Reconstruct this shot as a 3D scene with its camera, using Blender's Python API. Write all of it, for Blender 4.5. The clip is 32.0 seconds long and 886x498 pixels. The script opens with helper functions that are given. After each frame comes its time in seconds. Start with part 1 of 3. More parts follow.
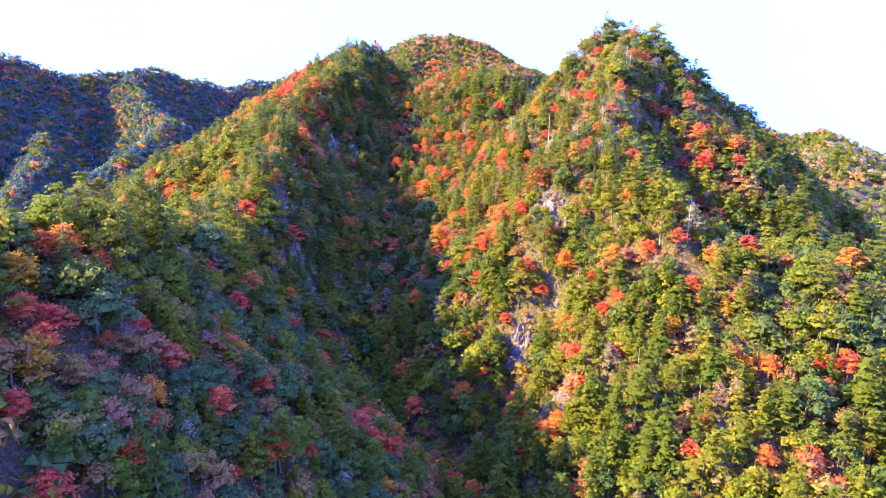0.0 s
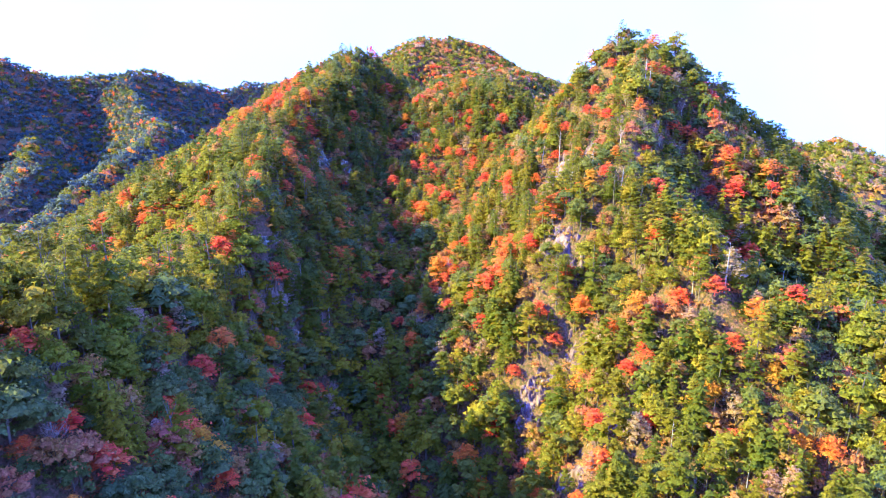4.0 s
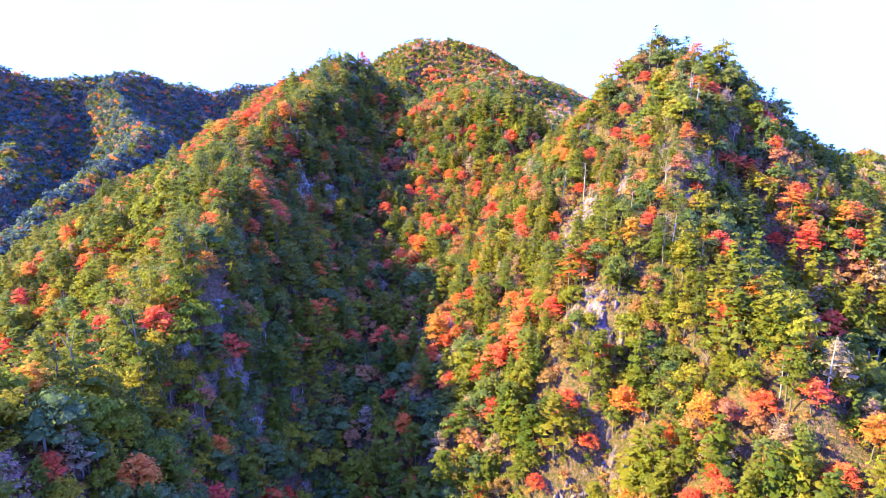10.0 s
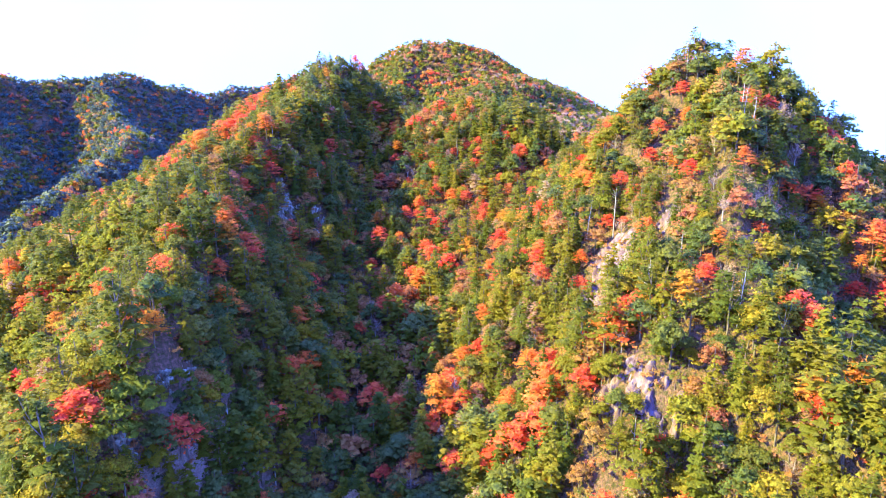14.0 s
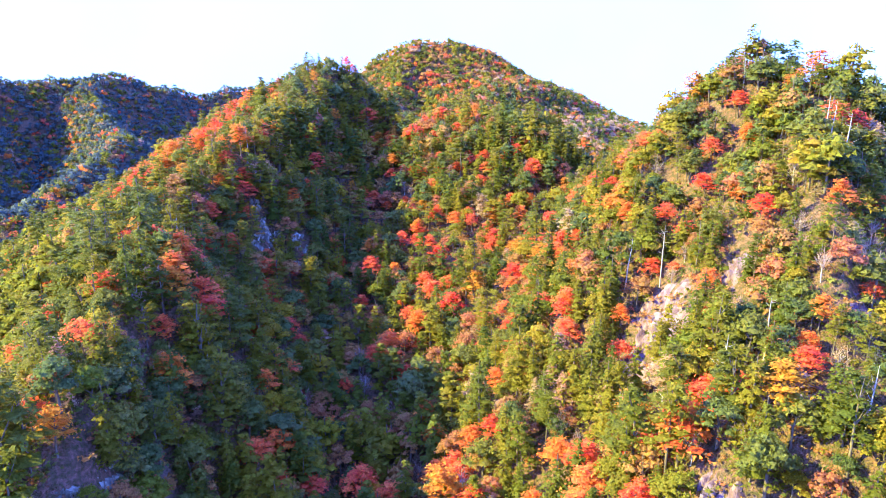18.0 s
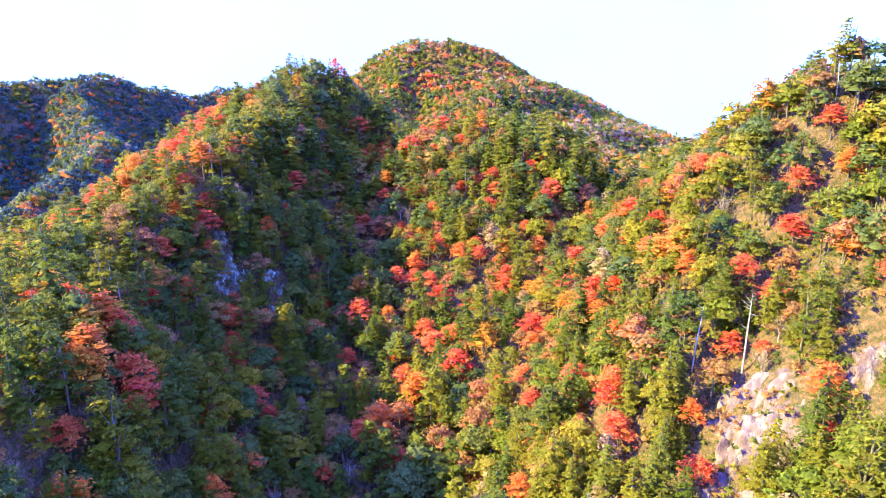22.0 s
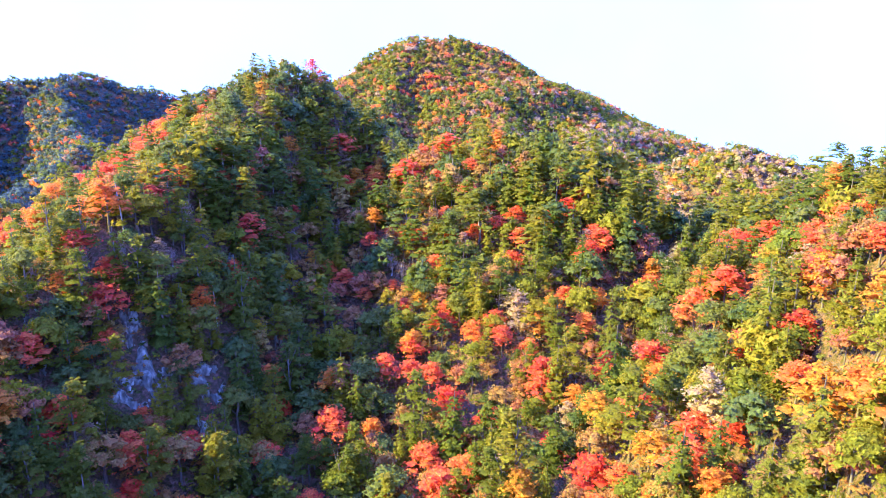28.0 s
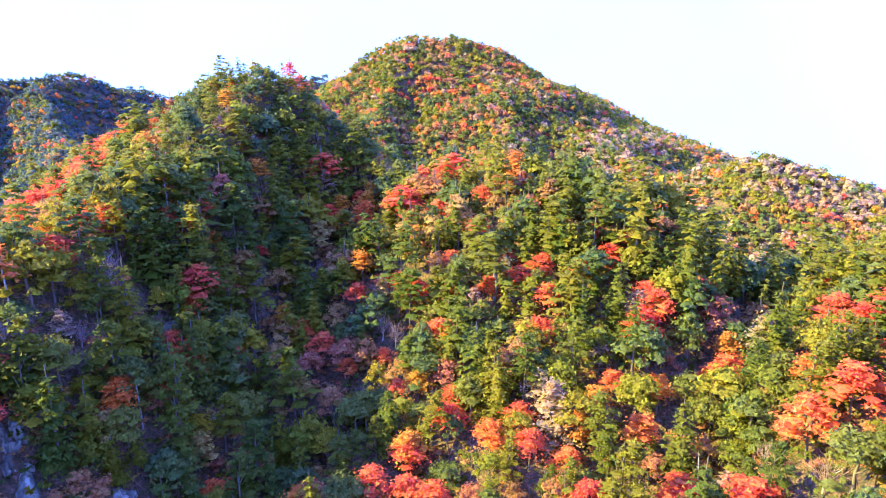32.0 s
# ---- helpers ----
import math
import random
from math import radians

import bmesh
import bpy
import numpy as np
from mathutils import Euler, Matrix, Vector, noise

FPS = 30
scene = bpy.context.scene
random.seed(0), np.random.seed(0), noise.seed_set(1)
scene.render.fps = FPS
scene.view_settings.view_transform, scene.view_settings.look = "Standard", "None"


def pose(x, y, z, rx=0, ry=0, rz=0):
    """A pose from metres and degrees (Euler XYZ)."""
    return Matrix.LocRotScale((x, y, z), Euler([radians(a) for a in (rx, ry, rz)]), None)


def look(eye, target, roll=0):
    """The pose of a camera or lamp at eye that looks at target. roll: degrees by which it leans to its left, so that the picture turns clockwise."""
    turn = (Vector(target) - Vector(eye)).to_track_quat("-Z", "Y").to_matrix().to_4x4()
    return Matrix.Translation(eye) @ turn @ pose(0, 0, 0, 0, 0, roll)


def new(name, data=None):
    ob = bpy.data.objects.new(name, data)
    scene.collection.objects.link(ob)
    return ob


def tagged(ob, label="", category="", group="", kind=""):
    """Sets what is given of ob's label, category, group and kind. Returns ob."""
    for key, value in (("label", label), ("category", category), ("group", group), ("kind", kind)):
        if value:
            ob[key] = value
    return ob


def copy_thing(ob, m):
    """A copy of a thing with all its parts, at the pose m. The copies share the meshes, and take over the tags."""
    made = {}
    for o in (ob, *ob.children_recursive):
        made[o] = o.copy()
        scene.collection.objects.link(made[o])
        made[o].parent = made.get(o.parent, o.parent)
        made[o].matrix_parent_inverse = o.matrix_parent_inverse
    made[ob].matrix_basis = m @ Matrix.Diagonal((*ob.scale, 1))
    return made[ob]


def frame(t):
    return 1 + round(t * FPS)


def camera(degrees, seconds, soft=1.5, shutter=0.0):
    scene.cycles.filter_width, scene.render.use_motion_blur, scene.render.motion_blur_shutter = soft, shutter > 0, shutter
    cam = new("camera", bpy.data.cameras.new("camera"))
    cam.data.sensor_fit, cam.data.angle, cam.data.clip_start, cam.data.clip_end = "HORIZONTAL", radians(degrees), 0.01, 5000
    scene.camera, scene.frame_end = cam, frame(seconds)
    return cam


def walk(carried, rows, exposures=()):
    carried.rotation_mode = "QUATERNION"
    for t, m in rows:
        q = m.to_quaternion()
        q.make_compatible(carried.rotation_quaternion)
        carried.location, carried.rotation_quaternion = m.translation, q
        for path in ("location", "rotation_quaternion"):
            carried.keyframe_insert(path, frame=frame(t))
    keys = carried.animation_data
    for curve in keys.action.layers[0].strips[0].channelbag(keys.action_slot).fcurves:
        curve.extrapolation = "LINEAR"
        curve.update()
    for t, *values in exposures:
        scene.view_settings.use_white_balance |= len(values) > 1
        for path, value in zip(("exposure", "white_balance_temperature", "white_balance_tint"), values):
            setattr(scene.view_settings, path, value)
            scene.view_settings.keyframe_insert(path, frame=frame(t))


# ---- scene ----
cam = camera(63.9, 32.0, soft=1.0)
# seconds, place, pitch, roll, heading
PATH = (
    (0.0, 0.42, -0.04, 200.41, 73.640, -0.183, -1.513),
    (2.0, 0.78, 14.95, 202.70, 73.625, -0.123, -1.569),
    (4.0, 0.91, 29.94, 205.04, 73.569, -0.155, -1.608),
    (6.0, 1.10, 45.43, 206.93, 73.555, -0.159, -1.676),
    (8.0, 1.37, 62.12, 207.43, 73.546, -0.087, -1.725),
    (11.0, 1.68, 88.85, 208.47, 73.525, 0.005, -1.803),
    (14.0, 1.72, 117.50, 209.01, 73.577, 0.037, -1.879),
    (17.0, 1.95, 147.13, 209.03, 73.569, 0.136, -1.943),
    (20.0, 2.07, 177.70, 208.98, 73.517, 0.085, -2.025),
    (23.0, 2.32, 208.62, 208.89, 73.488, 0.065, -2.083),
    (26.0, 2.61, 239.98, 208.64, 73.401, 0.090, -2.101),
    (29.0, 2.99, 271.05, 208.35, 73.325, 0.090, -2.109),
    (32.0, 3.15, 301.68, 208.30, 73.301, 0.176, -2.185),
)
walk(cam, [(t, pose(x, y, z, rx, 0, rz) @ pose(0, 0, 0, 0, 0, roll)) for t, x, y, z, rx, roll, rz in PATH],
     exposures=[(0.0, 2.72, 4720, 13), (32.0, 2.72, 4720, 13)])

# ---- sky and sun ----
SUN = Vector((-0.838, -0.044, 0.545)).normalized()
world = bpy.data.worlds.new("autumn_sky")
scene.world = world
world.use_nodes = True
wn = world.node_tree.nodes
sky = wn.new("ShaderNodeTexSky")
sky.sky_type = "NISHITA"
sky.sun_disc = False
sky.sun_elevation = math.asin(SUN.z)
sky.sun_rotation = math.atan2(SUN.x, SUN.y)
sky.air_density, sky.dust_density, sky.ozone_density = 1.3, 0.4, 3.0
wn["Background"].inputs["Strength"].default_value = 0.065
# a bright hazy sky, which goes on as bright below the horizon as just above it, with thin cloud
co, cut, lift, put = wn.new("ShaderNodeTexCoord"), wn.new("ShaderNodeSeparateXYZ"), wn.new("ShaderNodeMath"), wn.new("ShaderNodeCombineXYZ")
lift.operation, lift.inputs[1].default_value = "MAXIMUM", 0.10
cloud, thin, haze = wn.new("ShaderNodeTexNoise"), wn.new("ShaderNodeMapRange"), wn.new("ShaderNodeMix")
cloud.inputs["Scale"].default_value, cloud.inputs["Detail"].default_value = 2.2, 6
thin.inputs[1].default_value, thin.inputs[2].default_value, thin.inputs[3].default_value, thin.inputs[4].default_value = 0.4, 0.7, 0.55, 0.8
haze.data_type = "RGBA"
haze.inputs[7].default_value = (2.8, 3.95, 16.0, 1)
wl = world.node_tree.links
wl.new(co.outputs["Generated"], cut.inputs[0])
wl.new(cut.outputs["Z"], lift.inputs[0])
wl.new(cut.outputs["X"], put.inputs[0])
wl.new(cut.outputs["Y"], put.inputs[1])
wl.new(lift.outputs[0], put.inputs[2])
wl.new(put.outputs[0], sky.inputs["Vector"])
wl.new(co.outputs["Generated"], cloud.inputs["Vector"])
wl.new(cloud.outputs[0], thin.inputs[0])
wl.new(thin.outputs[0], haze.inputs[0])
wl.new(sky.outputs["Color"], haze.inputs[6])
wl.new(haze.outputs[2], wn["Background"].inputs["Color"])
sun = new("sun", bpy.data.lights.new("sun", "SUN"))
sun.data.energy, sun.data.angle, sun.data.color = 4.3, radians(0.5), (1.0, 0.78, 0.05)
sun.matrix_world = look(SUN * 900, (0, 0, 0))


# ---- materials ----
def material(name, rough=0.8):
    m = bpy.data.materials.new(name)
    m.use_nodes = True
    b = m.node_tree.nodes["Principled BSDF"]
    b.inputs["Roughness"].default_value = rough
    b.inputs["Specular IOR Level"].default_value = 0.18
    return m, m.node_tree.nodes, m.node_tree.links, b


def ramp(nodes, stops):
    r = nodes.new("ShaderNodeValToRGB")
    e = r.color_ramp.elements
    while len(e) < len(stops):
        e.new(0.5)
    for k, (at, col) in zip(e, stops):
        k.position, k.color = at, (*col, 1)
    return r


def leaf_material(name, stops, glow=0.3, rough=0.65):
    """Foliage: one tone a tree, a little change from clump to clump, and light through the leaves."""
    m, n, l, b = material(name, rough)
    info, tint, geo = n.new("ShaderNodeObjectInfo"), n.new("ShaderNodeAttribute"), n.new("ShaderNodeNewGeometry")
    tint.attribute_name = "tint"
    add, frac, r = n.new("ShaderNodeMath"), n.new("ShaderNodeMath"), ramp(n, stops)
    frac.operation = "FRACT"
    l.new(info.outputs["Random"], add.inputs[0])
    l.new(tint.outputs["Fac"], add.inputs[1])
    l.new(add.outputs[0], frac.inputs[0])
    l.new(frac.outputs[0], r.inputs[0])
    hsv = n.new("ShaderNodeHueSaturation")
    val, hue = n.new("ShaderNodeMapRange"), n.new("ShaderNodeMapRange")
    val.inputs[3].default_value, val.inputs[4].default_value = 0.86, 1.14
    hue.inputs[3].default_value, hue.inputs[4].default_value = 0.485, 0.515
    l.new(geo.outputs["Random Per Island"], val.inputs[0])
    mul = n.new("ShaderNodeMath")
    mul.operation, mul.inputs[1].default_value = "MULTIPLY", 7.31
    fr2 = n.new("ShaderNodeMath")
    fr2.operation = "FRACT"
    l.new(geo.outputs["Random Per Island"], mul.inputs[0])
    l.new(mul.outputs[0], fr2.inputs[0])
    l.new(fr2.outputs[0], hue.inputs[0])
    # leaf-sized mottling
    co, fine, spots, both = n.new("ShaderNodeTexCoord"), n.new("ShaderNodeTexNoise"), n.new("ShaderNodeMapRange"), n.new("ShaderNodeMath")
    fine.inputs["Scale"].default_value, fine.inputs["Detail"].default_value, fine.inputs["Roughness"].default_value = 3.6, 4, 0.75
    spots.inputs[1].default_value, spots.inputs[2].default_value, spots.inputs[3].default_value, spots.inputs[4].default_value = 0.34, 0.66, 0.56, 1.42
    both.operation = "MULTIPLY"
    l.new(co.outputs["Object"], fine.inputs["Vector"])
    l.new(fine.outputs[0], spots.inputs[0])
    l.new(spots.outputs[0], both.inputs[0])
    l.new(val.outputs[0], both.inputs[1])
    bump = n.new("ShaderNodeBump")
    bump.inputs["Strength"].default_value, bump.inputs["Distance"].default_value = 0.6, 0.3
    l.new(fine.outputs[0], bump.inputs["Height"])
    l.new(bump.outputs[0], b.inputs["Normal"])
    l.new(both.outputs[0], hsv.inputs["Value"])
    l.new(hue.outputs[0], hsv.inputs["Hue"])
    l.new(r.outputs[0], hsv.inputs["Color"])
    l.new(hsv.outputs[0], b.inputs["Base Color"])
    thin, mix = n.new("ShaderNodeBsdfTranslucent"), n.new("ShaderNodeMixShader")
    mix.inputs[0].default_value = glow
    l.new(hsv.outputs[0], thin.inputs["Color"])
    l.new(b.outputs[0], mix.inputs[1])
    l.new(thin.outputs[0], mix.inputs[2])
    l.new(mix.outputs[0], n["Material Output"].inputs["Surface"])
    return m


LEAF = {
    "conifer": leaf_material("conifer_needles", [(0, (0.100, 0.120, 0.011)), (0.35, (0.160, 0.162, 0.010)), (0.7, (0.255, 0.208, 0.009)), (1, (0.115, 0.130, 0.013))], 0.48, 0.6),
    "oak": leaf_material("evergreen_leaves", [(0, (0.098, 0.125, 0.028)), (0.4, (0.140, 0.152, 0.024)), (0.75, (0.200, 0.182, 0.020)), (1, (0.100, 0.130, 0.034))], 0.42, 0.5),
    "dull": leaf_material("grey_green_leaves", [(0, (0.090, 0.112, 0.030)), (0.4, (0.118, 0.138, 0.033)), (0.75, (0.158, 0.162, 0.033)), (1, (0.096, 0.122, 0.038))], 0.36, 0.5),
    # foliage of the far west range: distance haze put into the base colour as blue
    "haze_blue": leaf_material("haze_tinted_leaves", [(0, (0.072, 0.092, 0.078)), (0.4, (0.086, 0.112, 0.088)), (0.75, (0.105, 0.122, 0.086)), (1, (0.070, 0.096, 0.090))], 0.3, 0.5),
    "maple": leaf_material("red_leaves", [(0, (0.68, 0.085, 0.034)), (0.35, (0.74, 0.155, 0.048)), (0.65, (0.64, 0.110, 0.050)), (1, (0.76, 0.20, 0.050))], 0.48),
    "amber": leaf_material("orange_leaves", [(0, (0.72, 0.175, 0.030)), (0.35, (0.66, 0.225, 0.026)), (0.65, (0.52, 0.265, 0.018)), (1, (0.74, 0.185, 0.045))], 0.48),
    "rust": leaf_material("russet_leaves", [(0, (0.36, 0.160, 0.055)), (0.4, (0.38, 0.21, 0.055)), (0.7, (0.43, 0.145, 0.075)), (1, (0.36, 0.23, 0.050))], 0.44),
    "lime": leaf_material("yellow_green_leaves", [(0, (0.185, 0.198, 0.012)), (0.4, (0.255, 0.228, 0.011)), (0.8, (0.360, 0.265, 0.013)), (1, (0.178, 0.192, 0.014))], 0.50),
    "pale": leaf_material("sparse_tan_leaves", [(0, (0.38, 0.24, 0.135)), (0.35, (0.43, 0.30, 0.165)), (0.65, (0.40, 0.22, 0.155)), (1, (0.35, 0.27, 0.12))], 0.44),
    "twig": leaf_material("bare_twigs", [(0, (0.31, 0.19, 0.155)), (0.5, (0.38, 0.25, 0.19)), (1, (0.32, 0.24, 0.19))], 0.0, 0.9),
}


def bark_material(name, dark, light, scale=3.0):
    m, n, l, b = material(name, 0.9)
    tex, co = n.new("ShaderNodeTexNoise"), n.new("ShaderNodeTexCoord")
    stretch = n.new("ShaderNodeMapping")
    stretch.inputs["Scale"].default_value = (1, 1, 0.2)
    tex.inputs["Scale"].default_value, tex.inputs["Detail"].default_value = scale, 5
    r = ramp(n, [(0.3, dark), (0.7, light)])
    l.new(co.outputs["Object"], stretch.inputs[0])
    l.new(stretch.outputs[0], tex.inputs[0])
    l.new(tex.outputs[0], r.inputs[0])
    l.new(r.outputs[0], b.inputs["Base Color"])
    return m


BARK = bark_material("bark", (0.075, 0.055, 0.04), (0.21, 0.17, 0.125))
PALE = bark_material("weathered_wood", (0.27, 0.235, 0.20), (0.48, 0.43, 0.38))


def ground_material():
    """Leaf litter and low scrub, with bare rock where it is steep."""
    m, n, l, b = material("forest_floor", 0.95)
    co = n.new("ShaderNodeTexCoord")
    a, c, d = n.new("ShaderNodeTexNoise"), n.new("ShaderNodeTexNoise"), n.new("ShaderNodeTexNoise")
    for tex, scale in ((a, 0.06), (c, 1.3), (d, 3.5)):
        tex.inputs["Scale"].default_value, tex.inputs["Detail"].default_value = scale, 6
        l.new(co.outputs["Object"], tex.inputs[0])
    soil = ramp(n, [(0.32, (0.075, 0.070, 0.022)), (0.5, (0.14, 0.090, 0.050)), (0.68, (0.25, 0.135, 0.092))])
    l.new(c.outputs[0], soil.inputs[0])
    rock = ramp(n, [(0.3, (0.22, 0.16, 0.13)), (0.55, (0.38, 0.29, 0.24)), (0.75, (0.50, 0.42, 0.36))])
    l.new(d.outputs[0], rock.inputs[0])
    geo, sep, mr = n.new("ShaderNodeNewGeometry"), n.new("ShaderNodeSeparateXYZ"), n.new("ShaderNodeMapRange")
    l.new(geo.outputs["Normal"], sep.inputs[0])
    off = n.new("ShaderNodeMath")
    off.operation = "MULTIPLY_ADD"
    off.inputs[1].default_value = 0.6
    l.new(a.outputs[0], off.inputs[0])
    l.new(sep.outputs["Z"], off.inputs[2])
    mr.inputs[1].default_value, mr.inputs[2].default_value = 0.78, 0.62
    l.new(off.outputs[0], mr.inputs[0])
    mix = n.new("ShaderNodeMix")
    mix.data_type = "RGBA"
    l.new(mr.outputs[0], mix.inputs[0])
    l.new(soil.outputs[0], mix.inputs[6])
    l.new(rock.outputs[0], mix.inputs[7])
    l.new(mix.outputs[2], b.inputs["Base Color"])
    bump = n.new("ShaderNodeBump")
    bump.inputs["Strength"].default_value, bump.inputs["Distance"].default_value = 1.0, 0.9
    l.new(d.outputs[0], bump.inputs["Height"])
    l.new(bump.outputs[0], b.inputs["Normal"])
    return m


def stone_material(name, tones, streak=0.35):
    m, n, l, b = material(name, 0.9)
    co, st = n.new("ShaderNodeTexCoord"), n.new("ShaderNodeMapping")
    st.inputs["Scale"].default_value = (1, 1, streak)
    a, c = n.new("ShaderNodeTexNoise"), n.new("ShaderNodeTexNoise")
    for tex, scale in ((a, 0.9), (c, 5.0)):
        tex.inputs["Scale"].default_value, tex.inputs["Detail"].default_value = scale, 7
        l.new(st.outputs[0], tex.inputs[0])
    l.new(co.outputs["Object"], st.inputs[0])
    r = ramp(n, [(0.3, tones[0]), (0.48, tones[1]), (0.66, tones[2])])
    l.new(a.outputs[0], r.inputs[0])
    l.new(r.outputs[0], b.inputs["Base Color"])
    bump = n.new("ShaderNodeBump")
    bump.inputs["Strength"].default_value, bump.inputs["Distance"].default_value = 0.9, 0.3
    l.new(c.outputs[0], bump.inputs["Height"])
    l.new(bump.outputs[0], b.inputs["Normal"])
    return m


GROUND = ground_material()
TAN_ROCK = stone_material("tan_rock", ((0.085, 0.048, 0.065), (0.155, 0.098, 0.120), (0.24, 0.175, 0.205)))
GREY_ROCK = stone_material("grey_rock", ((0.075, 0.065, 0.045), (0.19, 0.17, 0.125), (0.42, 0.39, 0.29)))

# ---- the land: crests as lines of (x, y, height, fall to the left, fall to the right) ----
CRESTS = []


def ridge(*vertices):
    CRESTS.append(np.array(vertices, float))


ridge(  # the shaded spur
    (-56, 555, 183.7, 0.37, 0.98),
    (-44, 505, 200.7, 1.21, 0.61),
    (-52, 440, 183.5, 1.42, 1.09),
    (-64, 394, 175.3, 1.11, 1.25),
    (-76, 352, 167.9, 0.88, 0.57),
    (-58, 303, 166.7, 1.35, 0.90),
    (-57, 250, 152.7, 1.94, 1.37),
    (-61, 212, 140.3, 1.38, 1.18),
    (-76, 148, 166.4, 1.05, 0.99),
    (-90, 70, 167.1, 0.76, 0.90),
    (-95, -60, 150.0, 0.50, 0.70),
)
ridge(  # its skyline to the west
    (-55, 560, 192.4, 1.10, 0.78),
    (-80, 530, 181.6, 0.42, 0.85),
    (-112, 503, 161.9, 0.85, 0.83),
    (-163, 500, 130.4, 0.70, 0.55),
    (-215, 500, 96.9, 0.70, 0.60),
    (-300, 480, 49.9, 0.60, 0.60),
)
ridge(  # the pointed peak
    (96, 419, 174.6, 0.81, 0.52),
    (89, 357, 203.8, 1.13, 1.22),
    (99, 327, 205.5, 0.89, 1.29),
    (79, 290, 192.3, 1.34, 1.14),
    (64, 253, 174.8, 1.36, 1.15),
    (73, 214, 156.5, 1.19, 1.44),
    (78, 190, 145.3, 0.19, 0.93),
    (75, 165, 122.0, 1.30, 1.00),
    (70, 130, 95.0, 1.00, 1.00),
)
ridge(  # the shoulder of the peak
    (85, 336, 208.4, 0.90, 1.32),
    (110, 285, 178.9, 1.06, 0.83),
    (130, 235, 141.2, 1.00, 0.93),
    (150, 180, 115.0, 0.90, 0.90),
)
ridge(  # the middle spur
    (-41, 538, 188.3, 0.89, 0.80),
    (-11, 498, 173.1, 0.90, 0.94),
    (35, 465, 181.3, 0.92, 0.48),
    (52, 436, 177.1, 1.22, 0.54),
    (52, 399, 153.0, 0.90, 1.08),
    (55, 365, 156.3, 0.69, 0.45),
    (74, 349, 194.6, 0.94, 0.72),
)
ridge(  # the far summit and its long crest
    (-220, 960, 60.0, 0.50, 0.60),
    (-90, 985, 140.0, 0.60, 0.60),
    (-40, 1000, 204.0, 0.80, 0.70),
    (5, 1000, 212.0, 0.70, 0.70),
    (42, 995, 213.9, 0.33, 0.59),
    (90, 940, 169.1, 0.60, 0.59),
    (150, 860, 131.4, 0.50, 0.52),
    (190, 800, 118.8, 0.50, 0.65),
    (222, 735, 146.3, 0.56, 0.72),
    (290, 700, 130.7, 0.40, 0.26),
    (380, 670, 112.8, 0.40, 0.66),
    (520, 700, 86.0, 0.40, 0.50),
)
ridge(  # the sharp rib below the far summit
    (42, 995, 213.0, 1.00, 0.45),
    (73, 930, 176.0, 1.05, 0.42),
    (76, 870, 154.0, 1.00, 0.45),
    (70, 800, 137.0, 0.90, 0.50),
    (60, 700, 100.0, 0.80, 0.60),
)
ridge(  # the rib under its west end
    (3, 1000, 211.0, 1.05, 0.60),
    (-20, 930, 178.0, 1.10, 0.60),
    (-29, 860, 154.0, 1.05, 0.60),
    (-32, 790, 136.0, 0.90, 0.60),
    (-30, 700, 100.0, 0.80, 0.60),
)
ridge(  # ribs of the long crest
    (380, 670, 124.7, 0.50, 0.57),
    (350, 600, 112.9, 0.49, 0.47),
    (335, 540, 89.5, 0.50, 0.50),
    (320, 460, 60.0, 0.50, 0.50),
)
ridge(  # 
    (222, 735, 130.9, 0.50, 0.64),
    (230, 680, 115.5, 0.47, 0.51),
    (210, 610, 97.9, 0.50, 0.50),
    (190, 540, 75.0, 0.50, 0.50),
)
ridge(  # the blue range
    (-830.508, 1130, 222.9, 0.40, 1.20),
    (-749, 1220, 196.8, 0.40, 1.20),
    (-684.25, 1320, 152.1, 0.40, 1.20),
    (-617.49, 1380, 140.3, 0.40, 1.20),
    (-563.53, 1420, 145.9, 0.40, 1.20),
    (-500.08, 1480, 135.9, 0.40, 1.20),
    (-421.89, 1560, 99.7, 0.40, 1.20),
    (-320.923, 1640, 111.3, 0.40, 1.20),
    (-176.667, 1740, 138.2, 0.40, 1.20),
)
ridge(  # its ribs
    (-548, 1385, 137.5, 1.10, 1.00),
    (-470, 1250, 91.8, 1.10, 1.00),
    (-400, 1150, 81.6, 1.10, 1.00),
    (-390, 1000, 70.8, 1.10, 1.00),
    (-380, 800, 54.3, 1.10, 1.00),
    (-390, 650, 20.0, 1.10, 1.00),
)
ridge(  # 
    (-717, 1376, 139.7, 1.10, 1.00),
    (-620, 1200, 78.0, 1.10, 1.00),
    (-570, 1080, 59.4, 1.10, 1.00),
    (-520, 900, 28.0, 1.10, 1.00),
)
ridge(  # 
    (-840, 1350, 170.0, 1.10, 1.00),
    (-745, 1180, 100.0, 1.10, 1.00),
    (-690, 1020, 68.0, 1.10, 1.00),
    (-640, 860, 33.0, 1.10, 1.00),
)
